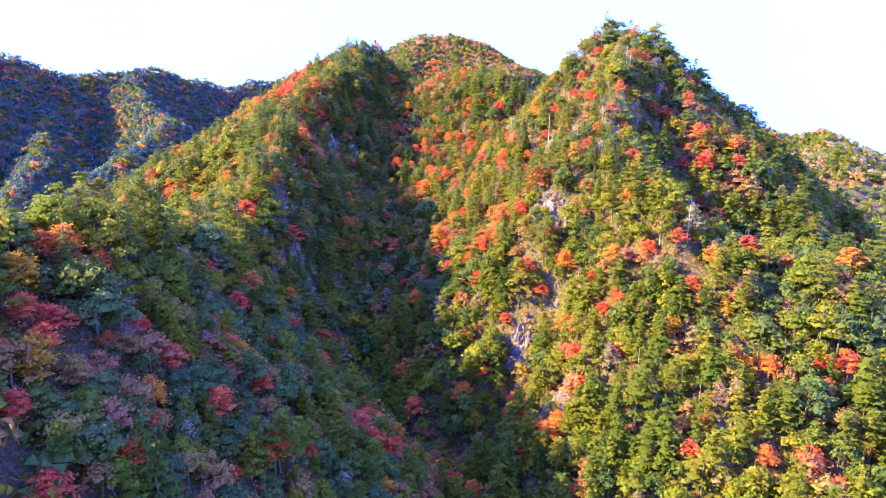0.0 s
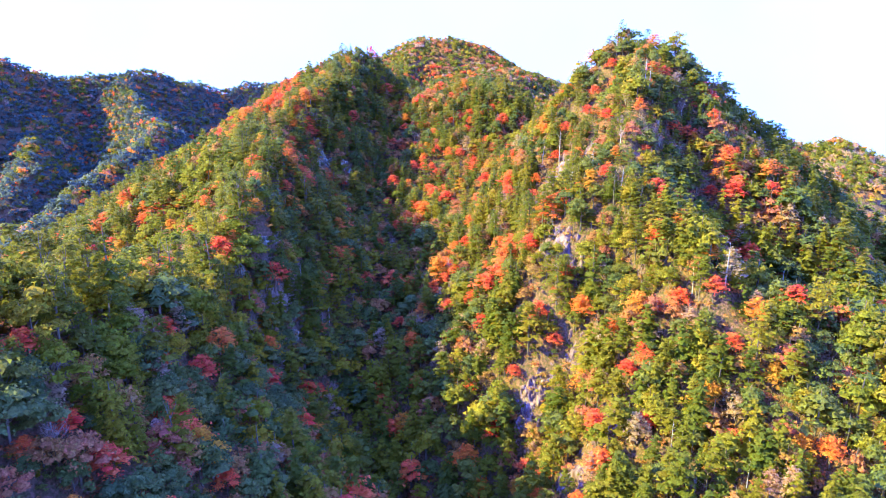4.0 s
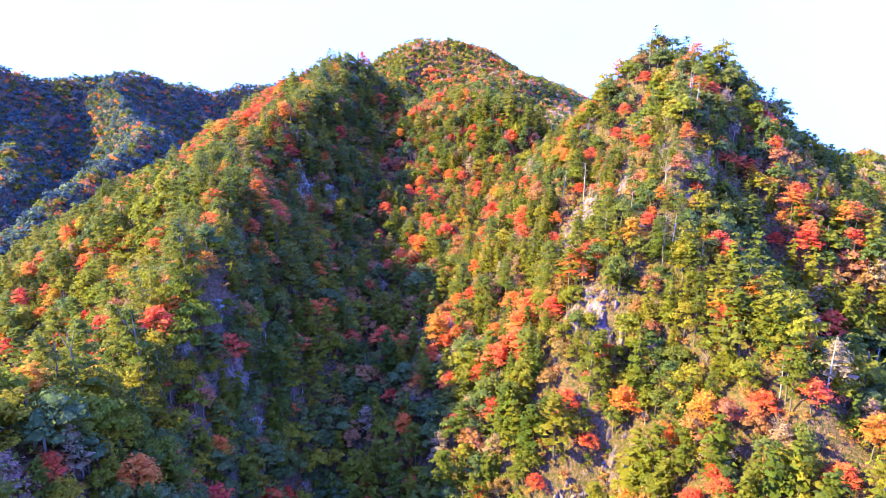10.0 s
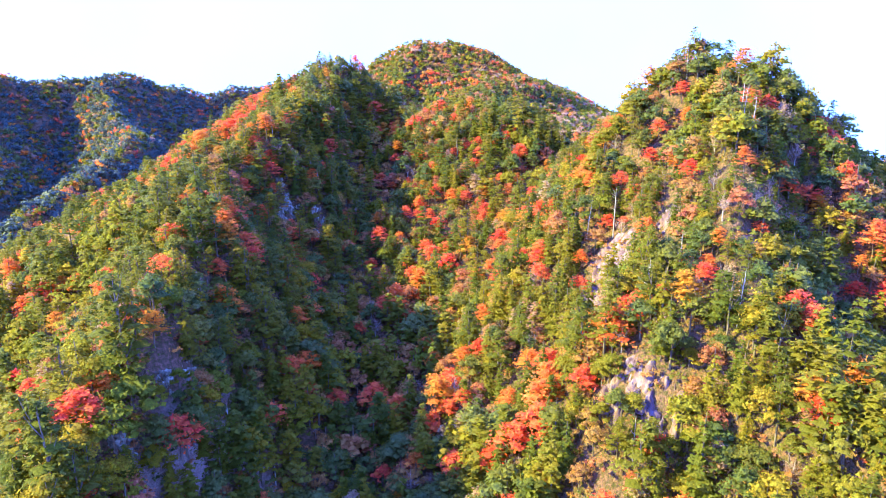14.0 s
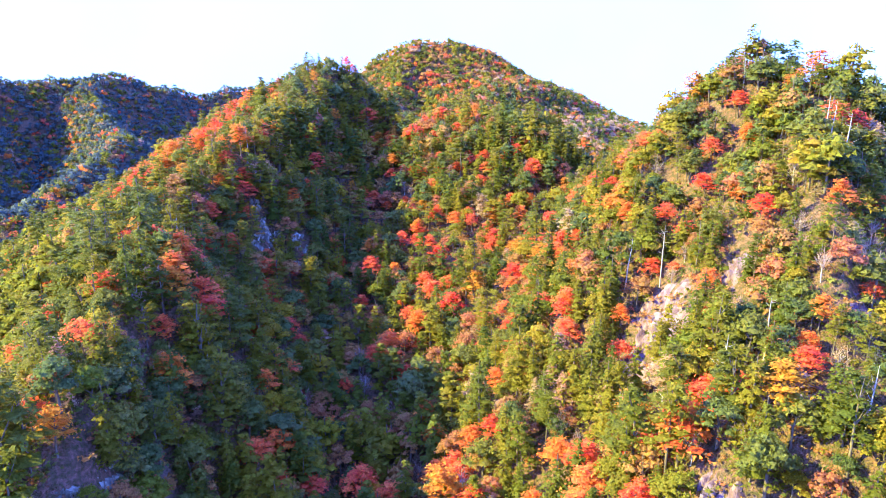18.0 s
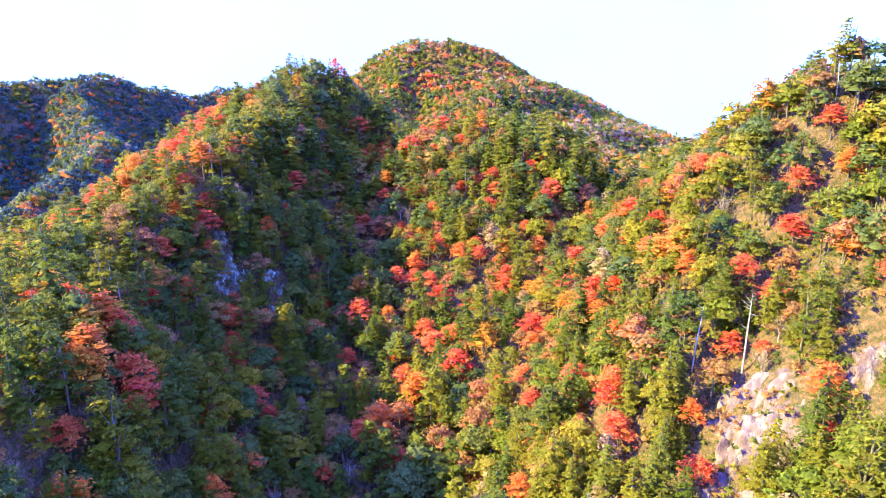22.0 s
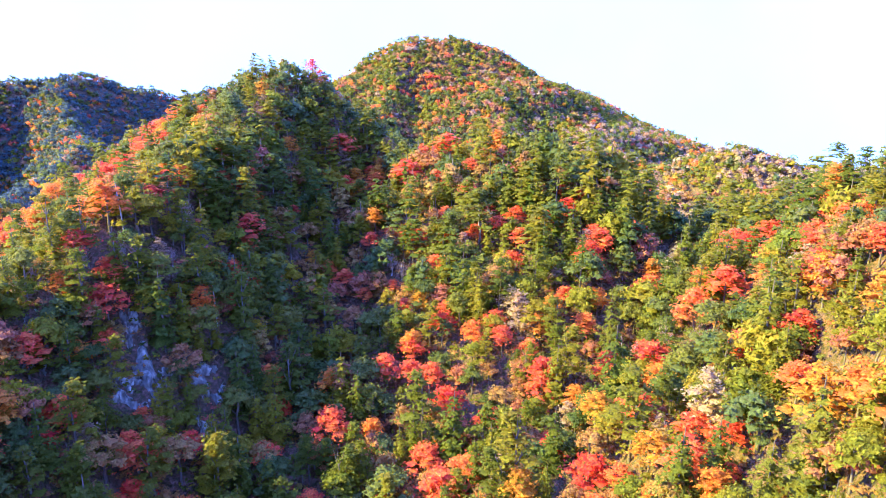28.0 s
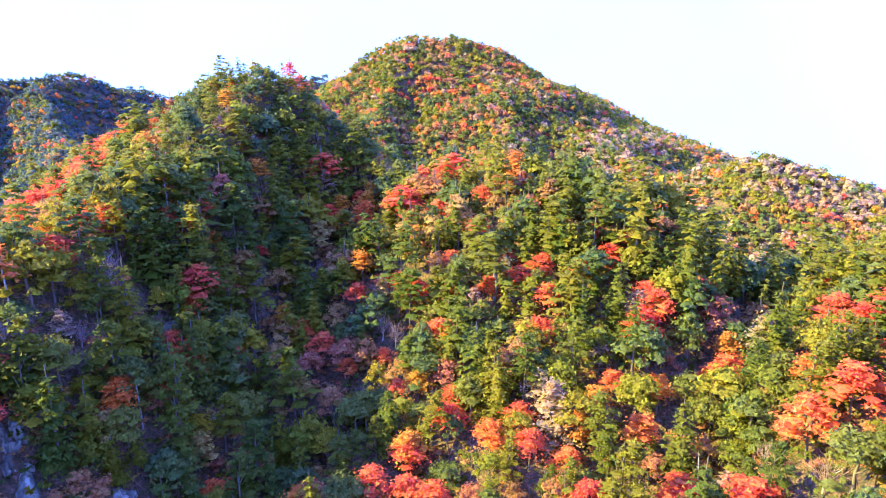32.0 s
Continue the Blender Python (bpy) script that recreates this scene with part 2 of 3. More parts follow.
# hollows and bulges on the flanks: x, y, radius, height
SPUR_BUMPS = (
    (-28, 506, 10, 12), (-50, 256, 6, 6), (-50, 316, 6, 4),
    (-36, 222, 13, -7.2), (-34, 292, 13, -3.6), (-53, 375, 13, -7.9), (-48, 190, 13, 6.8), (-50, 256, 13, 2.4),
    (-48, 396, 13, 5.6), (-34, 493, 13, -1.3), (-78, 255, 13, 1.5), (-7, 421, 13, -2.7), (-4, 226, 13, 1.7),
    (-107, 288, 13, 1.3), (-45, 324, 9, -1), (-27, 283, 9, 1.8), (-9, 346, 9, 1.8), (-73, 318, 9, 1.2),
    (-4, 454, 9, 2.5),
)
PEAK_BUMPS = (
    (52, 198, 13, 4.1), (41, 206, 13, -3.2), (74, 198, 13, 3.7), (70, 180, 13, -4.8), (15, 195, 13, -4.3),
    (35, 387, 13, -1.4), (18, 226, 13, -2.4), (56, 313, 13, 2.4), (7, 338, 13, -4.2), (5, 385, 9, -1.7),
    (45, 241, 9, 3.1), (63, 254, 9, -1.8), (48, 334, 9, -3.3), (34, 224, 9, 2),
)


def crowns_at(x, y):
    """The height of the treetops' surface."""
    x, y = np.asarray(x, float), np.asarray(y, float)
    far = np.maximum(0, np.hypot(x, y) - 650)
    layers = [40.0 - 0.2 * far]
    for line in CRESTS:
        best = np.full(x.shape, -1e9)
        for u, v in zip(line[:-1], line[1:]):
            dx, dy = v[0] - u[0], v[1] - u[1]
            span = dx * dx + dy * dy
            s = np.clip(((x - u[0]) * dx + (y - u[1]) * dy) / span, 0, 1)
            c = u + (v - u) * s[..., None]
            ox, oy = x - c[..., 0], y - c[..., 1]
            side = (ox * dy - oy * dx) / math.sqrt(span)
            d = np.sqrt(ox * ox + oy * oy + 9) - 3
            w = 0.5 + 0.5 * np.clip(side / (d + 1e-6), -1, 1)
            best = np.maximum(best, c[..., 2] - (c[..., 3] * (1 - w) + c[..., 4] * w) * d)
        layers.append(best)
    h = np.stack(layers)
    top = h.max(0)
    z = top + 5 * np.log(np.exp((h - top) / 5).sum(0))
    for bx, by, r, a in SPUR_BUMPS + PEAK_BUMPS:
        z = z + a * np.exp(-((x - bx) ** 2 + (y - by) ** 2) / (2 * r * r))
    return z


def rough(x, y):
    """Small relief: gullies and ribs."""
    near = 1.6 * np.sin(x * 0.31 + 1.7 * np.sin(y * 0.11)) * np.sin(y * 0.23 + x * 0.05) + 0.8 * np.sin(x * 0.71 + y * 0.52)
    wide = np.sin(x * 0.043 + 2 * np.sin(y * 0.017)) * np.sin(y * 0.031 + 1.3 * np.sin(x * 0.019))
    return near * np.clip((700 - y) / 100, 0, 1) + wide * np.clip((np.hypot(x, y) - 560) / 60, 0, 7)


def ground_at(x, y):
    x, y = np.asarray(x, float), np.asarray(y, float)
    return crowns_at(x, y) - 7.0 - 6.0 * np.clip((y - 560) / 60, 0, 1) + 10.0 * np.clip((y - 1000) / 200, 0, 1) * np.clip((-150 - x) / 100, 0, 1) + rough(x, y)


def spaced(lo, hi, fine_lo, fine_hi, step, mid_lo, mid_hi, grow=1.13):
    mid = list(np.arange(fine_lo, fine_hi + 0.1, step))
    up, d = [mid[-1]], step
    while up[-1] < hi:
        d = min(d * grow, 11 if up[-1] < mid_hi else 400)
        up.append(up[-1] + d)
    down, d = [mid[0]], step
    while down[-1] > lo:
        d = min(d * grow, 11 if down[-1] > mid_lo else 400)
        down.append(down[-1] - d)
    return np.array(down[:0:-1] + mid + up[1:])


def grid_mesh(name, xs, ys, z):
    nx, ny = len(xs), len(ys)
    gx, gy = np.meshgrid(xs, ys)
    verts = np.stack([gx, gy, z(gx, gy)], -1).reshape(-1, 3)
    i = (np.arange(ny - 1)[:, None] * nx + np.arange(nx - 1)).ravel()
    faces = np.stack([i, i + 1, i + nx + 1, i + nx], 1)
    return sheet(name, verts, faces)


def sheet(name, verts, faces, tint=None):
    """A mesh from arrays of places and of equal faces."""
    me = bpy.data.meshes.new(name)
    k = faces.shape[1]
    me.vertices.add(len(verts))
    me.vertices.foreach_set("co", np.ascontiguousarray(verts, np.float32).ravel())
    me.loops.add(faces.size)
    me.loops.foreach_set("vertex_index", np.ascontiguousarray(faces, np.int32).ravel())
    me.polygons.add(len(faces))
    me.polygons.foreach_set("loop_start", np.arange(0, faces.size, k, dtype=np.int32))
    if tint is not None:
        at = me.attributes.new("tint", "FLOAT", "POINT")
        at.data.foreach_set("value", np.ascontiguousarray(tint, np.float32))
    me.update(calc_edges=True)
    return me


me = grid_mesh("ground", spaced(-4500, 4500, -150, 170, 3.0, -1150, 620), spaced(-4300, 4600, 60, 560, 3.0, 40, 1560), ground_at)
me.polygons.foreach_set("use_smooth", np.ones(len(me.polygons), bool))
me.materials.append(GROUND)
tagged(new("ground", me), "steep forested mountain ground with brown leaf litter and rock", "ground", kind="structure")

# ---- trees: shapes made of quads, as arrays ----
rng = np.random.default_rng(7)


def clumps(centres, normals, size, wide=1.0):
    """Small leaf clumps, each a narrow triangle that lies on the crown."""
    n = len(centres)
    normals = normals / np.linalg.norm(normals, axis=1)[:, None]
    side = np.cross(normals, rng.normal(size=(n, 3)))
    side /= np.linalg.norm(side, axis=1)[:, None]
    other = np.cross(normals, side)
    s = (np.asarray(size) * rng.uniform(0.6, 1.35, n))[:, None]
    v = np.stack([centres - side * s * 0.62 - other * s * 0.6, centres + side * s * 0.62 - other * s * rng.uniform(0.3, 0.7, (n, 1)), centres + other * s * wide], 1)
    return v.reshape(-1, 3), np.arange(n * 3).reshape(n, 3)


def lump(c, r, squash=0.8):
    """A small knobbly mass of inner foliage."""
    d = np.array([(1, 0, 0), (0, 1, 0), (-1, 0, 0), (0, -1, 0), (0, 0, 1), (0, 0, -1)], float)
    t = rng.uniform(0, 1.6)
    turn = np.array([(math.cos(t), math.sin(t), 0), (-math.sin(t), math.cos(t), 0), (0, 0, 1)])
    v = np.asarray(c) + (d * rng.uniform(0.8, 1.15, (6, 1))) @ turn * r * [1, 1, squash]
    return v[:5], np.array([(k, (k + 1) % 4, 4) for k in range(4)])


def dome(n, up=0.0):
    """Directions over a ball, with few below."""
    d = rng.normal(size=(n * 3, 3))
    d /= np.linalg.norm(d, axis=1)[:, None]
    return d[d[:, 2] > -0.35 + up][:n]


def broadleaf(height, width, lobes, leaves, size):
    """A rounded, uneven crown of many small lobes."""
    cs, ns, cores = [], [], []
    stretch, lean = rng.uniform(0.75, 1.3), rng.normal(scale=0.06, size=2)
    for k in range(lobes):
        a = 2.399 * k + rng.uniform(-0.5, 0.5)
        rad = width * 0.42 * math.sqrt((k + 0.3) / lobes) * rng.uniform(0.7, 1.25)
        z = height * (0.78 - 0.46 * (rad / (width * 0.5)) ** 1.6) + rng.uniform(-0.7, 0.6)
        c = np.array([rad * math.cos(a) * stretch + lean[0] * z, rad * math.sin(a) / stretch + lean[1] * z, z])
        r = width * rng.uniform(0.10, 0.22)
        d = dome(leaves // lobes)
        cores.append(lump(c - [0, 0, r * 0.25], r * 0.95, 0.7))
        cs.append(c + d * r * np.array([1.15, 1.15, 0.7]) * rng.uniform(0.65, 1.3, (len(d), 1)))
        ns.append(d * 0.7 + rng.normal(scale=0.4, size=d.shape) + [0, 0, 0.4])
    return joined([clumps(np.concatenate(cs), np.concatenate(ns), size)] + cores)


def sprays(height, width, plates, leaves, size, low, top=0.95, taper=0.7, thin=0.16, droop=0.10):
    """A crown of flat, overlapping sprays, one above the other, with gaps of shade between."""
    cs, ns, cores = [], [], []
    lean = rng.normal(scale=0.05, size=2)
    for k in range(plates):
        f = (k + rng.uniform(0.1, 0.9)) / plates
        out = width * 0.5 * (1 - f) ** taper
        full = width * rng.uniform(0.15, 0.24) * (1.15 - 0.45 * f)
        rad = max(0, out - full * 0.8) * rng.uniform(0.55, 1.12)
        a = 2.399 * k + rng.uniform(-0.5, 0.5)
        c = np.array([rad * math.cos(a) + lean[0] * height * f, rad * math.sin(a) + lean[1] * height * f, height * (low + (top - low) * f)])
        m = leaves // plates
        r, b = np.sqrt(rng.uniform(0, 1, m)), rng.uniform(0, 2 * math.pi, m)
        edge = 1 + 0.28 * np.sin(3 * b + k) + 0.18 * np.sin(7 * b + 2 * k)
        x, y = full * 1.2 * r * edge * np.cos(b), full * r * edge * np.sin(b)
        z = (0.25 - r ** 2) * full * 0.30 + rng.normal(scale=thin, size=m) - droop * rad * r
        cs.append(c + np.stack([x * math.cos(a) - y * math.sin(a), x * math.sin(a) + y * math.cos(a), z], 1))
        ns.append(np.stack([0.4 * np.cos(b + a) * r, 0.4 * np.sin(b + a) * r, np.ones(m)], 1) + rng.normal(scale=0.34, size=(m, 3)))
        cores.append(lump(c - [0, 0, full * 0.12], full * 0.72, 0.3))
    return joined([clumps(np.concatenate(cs), np.concatenate(ns), size, 1.1)] + cores)


def tiered(height, width, arms, leaves, size, low=0.10):
    """A conifer: whorls of drooping branches all the way up, each a feathery spray of small needle clumps."""
    cs, ns, cores = [], [], []
    whorls = max(8, arms // 5)
    lop = rng.uniform(0, 6.283)
    for k in range(arms):
        f = ((k % whorls) + rng.uniform(-0.12, 0.12) + 0.5) / whorls
        a = 2.399 * k + rng.uniform(-0.4, 0.4)
        z0 = height * (low + (0.97 - low) * f)
        reach = width * 0.5 * ((1 - f) ** 0.75 * 0.92 + 0.09) * rng.uniform(0.6, 1.2) * (1 + 0.18 * math.cos(a - lop))
        m = max(3, int(leaves / arms * (1.5 - 1.0 * f)))
        t = np.sqrt(rng.uniform(0.03, 1, m))
        off = rng.normal(scale=0.24, size=m) * reach * (1.15 - 0.6 * t)
        z = z0 + (0.16 * t - 0.34 * t * t) * reach + rng.normal(scale=0.07, size=m) - 0.10 * np.abs(off)
        x, y = math.cos(a), math.sin(a)
        cs.append(np.stack([x * t * reach - y * off, y * t * reach + x * off, z], 1))
        ns.append(np.stack([np.full(m, x * 0.4), np.full(m, y * 0.4), np.ones(m)], 1) + rng.normal(scale=0.28, size=(m, 3)))
    for k in range(7):
        f = k / 6.5
        reach = width * 0.5 * ((1 - f) ** 0.8 * 0.92 + 0.08)
        a = rng.uniform(0, 6.283)
        cores.append(lump((math.cos(a) * reach * 0.16, math.sin(a) * reach * 0.16, height * (low + 0.02 + (0.92 - low) * f)), reach * 0.55, 0.9))
    return joined([clumps(np.concatenate(cs), np.concatenate(ns), size, 1.25)] + cores)


def tube(points, radii, sides=5):
    """A tapered limb as quads."""
    p, out, faces = np.array(points, float), [], []
    a = np.arange(sides) * 2 * math.pi / sides
    for c, r, k in zip(p, radii, range(len(p))):
        d = p[min(k + 1, len(p) - 1)] - p[max(k - 1, 0)]
        d = d / np.linalg.norm(d)
        u = np.cross(d, [0.3, 0.9, 0.1])
        u /= np.linalg.norm(u)
        out.append(c + r * (np.cos(a)[:, None] * u + np.sin(a)[:, None] * np.cross(d, u)))
    for k in range(len(p) - 1):
        for j in range(sides):
            faces.append((k * sides + j, k * sides + (j + 1) % sides, (k + 1) * sides + (j + 1) % sides, (k + 1) * sides + j))
    return np.concatenate(out), np.array(faces)


def joined(pieces):
    vs, fs, n = [], [], 0
    for v, f in pieces:
        vs.append(v)
        fs.append(f + n)
        n += len(v)
    return np.concatenate(vs), np.concatenate(fs)


def trunk_shape(height, radius, limbs=3, spread=1.4, lean=0.3, bottom=-1.6, top=0.9):
    bend = rng.normal(scale=lean, size=(4, 2)).cumsum(0) * 0.5
    stem = [(0, 0, bottom)] + [(bend[k, 0], bend[k, 1], height * top * (k + 1) / 4) for k in range(4)]
    pieces = [tube(stem, [radius * 1.3, radius, radius * 0.8, radius * 0.55, radius * 0.2])]
    for k in range(limbs):
        at = np.array(stem[2 + k % 2])
        a = 2.4 * k + rng.uniform(-0.4, 0.4)
        end = at + [spread * math.cos(a), spread * math.sin(a), height * 0.22]
        pieces.append(tube([at, (at + end) / 2 + [0, 0, -0.15], end], [radius * 0.5, radius * 0.35, radius * 0.12], 4))
    return joined(pieces)


def twigs_shape(height, width, n):
    """A bare crown: fine branches that fan out and fork."""
    pieces = []
    for k in range(n):
        a, t = rng.uniform(0, 6.283), rng.uniform(0.1, 1.0)
        base = np.array([0, 0, height * rng.uniform(0.15, 0.5)])
        end = base + [math.cos(a) * width * 0.5 * t, math.sin(a) * width * 0.5 * t, height * (0.5 - 0.28 * t) * rng.uniform(0.8, 1.2)]
        mid = (base + end) / 2 + [0, 0, -0.1]
        pieces.append(tube([base, mid, end], [0.06, 0.045, 0.02], 3))
        for _ in range(3):
            tip = end + rng.normal(scale=0.5, size=3) + [0, 0, 0.4]
            pieces.append(tube([mid * 0.4 + end * 0.6, tip], [0.035, 0.015], 3))
    return joined(pieces)


def snag_shape(height, radius, stubs):
    lean = rng.normal(scale=0.25, size=2)
    stem = [(0, 0, -1.5), (lean[0] * 0.4, lean[1] * 0.4, height * 0.4), (lean[0] * 1.1, lean[1] * 1.1, height * 0.75), (lean[0] * 1.3, lean[1] * 1.3, height)]
    pieces = [tube(stem, [radius * 1.3, radius, radius * 0.65, radius * 0.15])]
    for k in range(stubs):
        f, a = rng.uniform(0.4, 0.95), rng.uniform(0, 6.283)
        at = np.array([lean[0] * f, lean[1] * f, height * f])
        long = height * 0.2 * (1.25 - f) * rng.uniform(0.6, 1.5)
        end = at + [math.cos(a) * long, math.sin(a) * long, long * rng.uniform(0.1, 0.8)]
        pieces.append(tube([at, (at + end) / 2 + [0, 0, -0.08], end], [radius * 0.3, radius * 0.22, radius * 0.06], 4))
    return joined(pieces)


def stem():
    return tube([(0, 0, -1.5), (rng.normal() * 0.2, rng.normal() * 0.2, 4), (0, 0, 8)], [0.2, 0.16, 0.06], 4)


# name, label, crown material, crown shapes for trees that stand alone and for the joined forest
KINDS = {
    "conifer": ("conifer_tree", "tall green conifer with tiered flat branches on the slope", "conifer tree",
                lambda fine: tiered(11.5, 7.2, 64 if fine else 45, 680 if fine else 240, 0.32 if fine else 0.54),
                lambda: trunk_shape(12.5, 0.20, 0, 1, 0.12, top=0.97)),
    "pine": ("pine_tree", "slender pine with a bare trunk and layered olive-green top", "pine tree",
             lambda fine: sprays(12.5, 7.6, 17, 640 if fine else 238, 0.29 if fine else 0.46, 0.34, 0.97, 0.55, 0.14),
             lambda: trunk_shape(13.0, 0.17, 4, 1.3, 0.25)),
    "oak": ("evergreen_tree", "round evergreen broadleaf tree with dense dark green crown", "broadleaf tree",
            lambda fine: broadleaf(8.8, 6.2, 19, 570 if fine else 209, 0.29 if fine else 0.46),
            lambda: trunk_shape(6.5, 0.19, 4)),
    "dull": ("grey_green_tree", "round evergreen tree with dull grey-green leaves", "broadleaf tree",
             lambda fine: broadleaf(8.2, 6.4, 21, 588 if fine else 210, 0.29 if fine else 0.46),
             lambda: trunk_shape(6.5, 0.18, 4)),
    "maple": ("red_maple", "autumn maple with spreading scarlet foliage", "maple tree",
              lambda fine: sprays(6.8, 7.4, 19, 640 if fine else 228, 0.27 if fine else 0.44, 0.52, 1.0, 0.30, 0.20),
              lambda: trunk_shape(6.6, 0.15, 4, 1.7)),
    "amber": ("orange_tree", "autumn tree with orange and golden leaves", "autumn tree",
              lambda fine: sprays(7.6, 7.0, 20, 620 if fine else 220, 0.28 if fine else 0.45, 0.48, 1.0, 0.32, 0.24),
              lambda: trunk_shape(6.4, 0.16, 4)),
    "rust": ("russet_tree", "autumn tree with thinning russet-brown leaves", "autumn tree",
             lambda fine: broadleaf(7.6, 5.4, 16, 480 if fine else 176, 0.28 if fine else 0.44),
             lambda: trunk_shape(6.6, 0.15, 5, 1.8)),
    "pale": ("pale_tree", "autumn tree with sparse pale tan-pink leaves", "autumn tree",
             lambda fine: sprays(7.0, 6.2, 18, 460 if fine else 170, 0.27 if fine else 0.44, 0.30, 1.0, 0.45, 0.30),
             lambda: trunk_shape(6.6, 0.14, 6, 2.0)),
    "lime": ("yellow_green_tree", "broadleaf tree turning from green to yellow", "broadleaf tree",
             lambda fine: broadleaf(8.6, 6.0, 19, 570 if fine else 209, 0.29 if fine else 0.46),
             lambda: trunk_shape(6.5, 0.16, 4)),
}


def zone(x, y, z):
    """How likely each kind of tree is at a place."""
    w = dict(conifer=3.0, pine=2.2, oak=2.6, dull=0.5, maple=0.5, amber=0.5, rust=1.0, lime=1.8, twig=0.5, pale=0.3)
    gully = math.exp(-((x + 8 - 0.05 * (y - 260)) / 22) ** 2)
    if y < 235 and x < -28:  # the near knoll: dark evergreens and scarlet maples
        w.update(oak=3.0, dull=4.0, maple=0.7, rust=0.9, conifer=1.4, pine=1.8, lime=0.6, amber=0.3)
        if x < -52 and y > 140:  # yellow-green pines along its top
            w.update(pine=5.0, lime=6.0, oak=0.6, dull=0.2, maple=0.2, rust=0.3, conifer=1.0)
    elif x < -58 and y < 462:  # the sunny west flank
        w.update(lime=4.2, pine=3.4, amber=1.0, oak=1.6, maple=0.8, rust=1.2, conifer=1.0)
    elif x > 84 and y < 240:  # the shoulder of the peak
        w.update(conifer=2.6, pine=3.0, oak=3.0, dull=2.6, lime=2.0, maple=0.7, amber=0.7, rust=1.4)
    elif -165 < x < -78 and y > 462 and y < 560:  # scarlet maples along the skyline
        w.update(maple=7.0, amber=3.0, rust=1.0, conifer=0.5, pine=0.6, oak=0.8, lime=2.0)
    elif x > 20 and y < 345:  # the pointed peak
        w.update(conifer=4.6, pine=5.0, oak=2.4, lime=3.0, maple=0.6, amber=0.6, rust=2.0, twig=1.2)
        if y < 250 and x > 40:
            w.update(oak=3.0, lime=3.8, twig=1.4, rust=2.0, pale=2.4)
    elif y > 345 and y < 560:  # the middle spur
        w.update(conifer=3.8, pine=4.6, maple=1.1, amber=0.8, rust=2.4, oak=3.0, lime=2.6)
    if 8 < x < 48 and 230 < y < 420:  # the colourful flank over the gully
        w.update(maple=1.2, amber=0.8, rust=2.4, pale=1.2)
    if y < 480:
        w["rust"] += 3.6 * gully
        w["dull"] += 1.6 * gully
        w["maple"] += 1.0 * gully
        w["twig"] += 0.8 * gully
    if z > 178 and y < 560:
        w.update(conifer=0.4, pine=4.0, oak=4.4, maple=0.4, amber=0.4, rust=1.2, lime=2.0)
    if y > 560:
        w.update(conifer=2.0, pine=1.0, oak=3.0, maple=0.5, amber=0.9, rust=2.8, lime=2.2, twig=0)
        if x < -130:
            # mostly the kind that gets the haze-blue leaf colour further down
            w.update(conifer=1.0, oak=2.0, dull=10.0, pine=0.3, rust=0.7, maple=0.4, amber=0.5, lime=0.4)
        elif x > 60:
            w.update(pale=6.5 if x > 130 else 0.6, rust=2.6 if x > 130 else 4.0, lime=4.4 if x > 130 else 2.0, oak=2.6, dull=1.0, conifer=0.8, pine=0.4, maple=0.5, amber=0.9)
        if 300 < x < 700 and y < 900:
            w.update(conifer=8.0, maple=0.3, amber=0.4, rust=0.4, lime=3.0)
    # like stands with like
    wide = 17 if y < 560 else 34
    for k, name in enumerate(w):
        much = 1.6 if name in ("maple", "amber") else 2.4
        w[name] *= math.exp(much * noise.noise(Vector((x / wide, y / wide, z / wide + 9.7 * k))) + 1.2 * noise.noise(Vector((x / 60, y / 60, 5.3 * k))))
    return w


def scatter(x0, x1, y0, y1, step, seed, keep):
    """Places on a shaken grid."""
    r = np.random.default_rng(seed)
    gx, gy = np.meshgrid(np.arange(x0, x1, step), np.arange(y0, y1, step))
    gx = gx + r.uniform(-0.48, 0.48, gx.shape) * step + (np.arange(gx.shape[0]) % 2)[:, None] * step * 0.5
    gy = gy + r.uniform(-0.48, 0.48, gy.shape) * step
    ok = keep(gx, gy)
    x, y = gx[ok], gy[ok]
    return np.stack([x, y, ground_at(x, y)], 1), r


def seen_side(x, y):
    """The flanks that face the valley; the backs of the hills carry thinner forest."""
    left = np.where(y < 250, -92, np.where(y < 440, -92 - (y - 250) * 1.0, -285))
    right = np.where(y < 345, 130 + (y - 150) * 0.62, np.where(y < 465, 112, 112 - (y - 465) * 1.0))
    return (x > left) & (x < right) & (y > 80 + np.abs(x + 10) * 0.3) & (np.abs(x) < 0.68 * y + 22)


# single trees that stand out: x, y, size
MARKS = {}


def mark(kind, places):
    MARKS.setdefault(kind, []).extend(places)


mark("amber", (
    (-71.6, 137.5, 1.4), (-72, 123.1, 1.4), (-49.9, 119.4, 1.1), (26.1, 192.1, 1.2), (13.3, 168.3, 1.1), (2.6, 311.9, 1),
    (4.8, 290.7, 1), (79.8, 173.7, 1), (79.3, 158.5, 1), (84.4, 156, 1.1), (94.5, 148.3, 1), (76.6, 137.3, 1),
    (35.4, 170.2, 1), (-96, 299.1, 1.1), (-123.2, 300.3, 1), (35.1, 307.9, 1.1), (-7.7, 291.7, 0.9), (22.1, 268.6, 1),
    (52.2, 208.4, 1), (79.9, 186.2, 1.2), (97.7, 281.2, 0.9), (76.2, 276.9, 1), (-81, 294.2, 1), (-62.5, 300.1, 1),
    (-52.6, 252.7, 1.1), (-9.9, 483.8, 1.2), (1.5, 402.4, 1.2), (5.3, 303, 1.2), (12, 288.4, 1), (41.5, 401.9, 1),
))
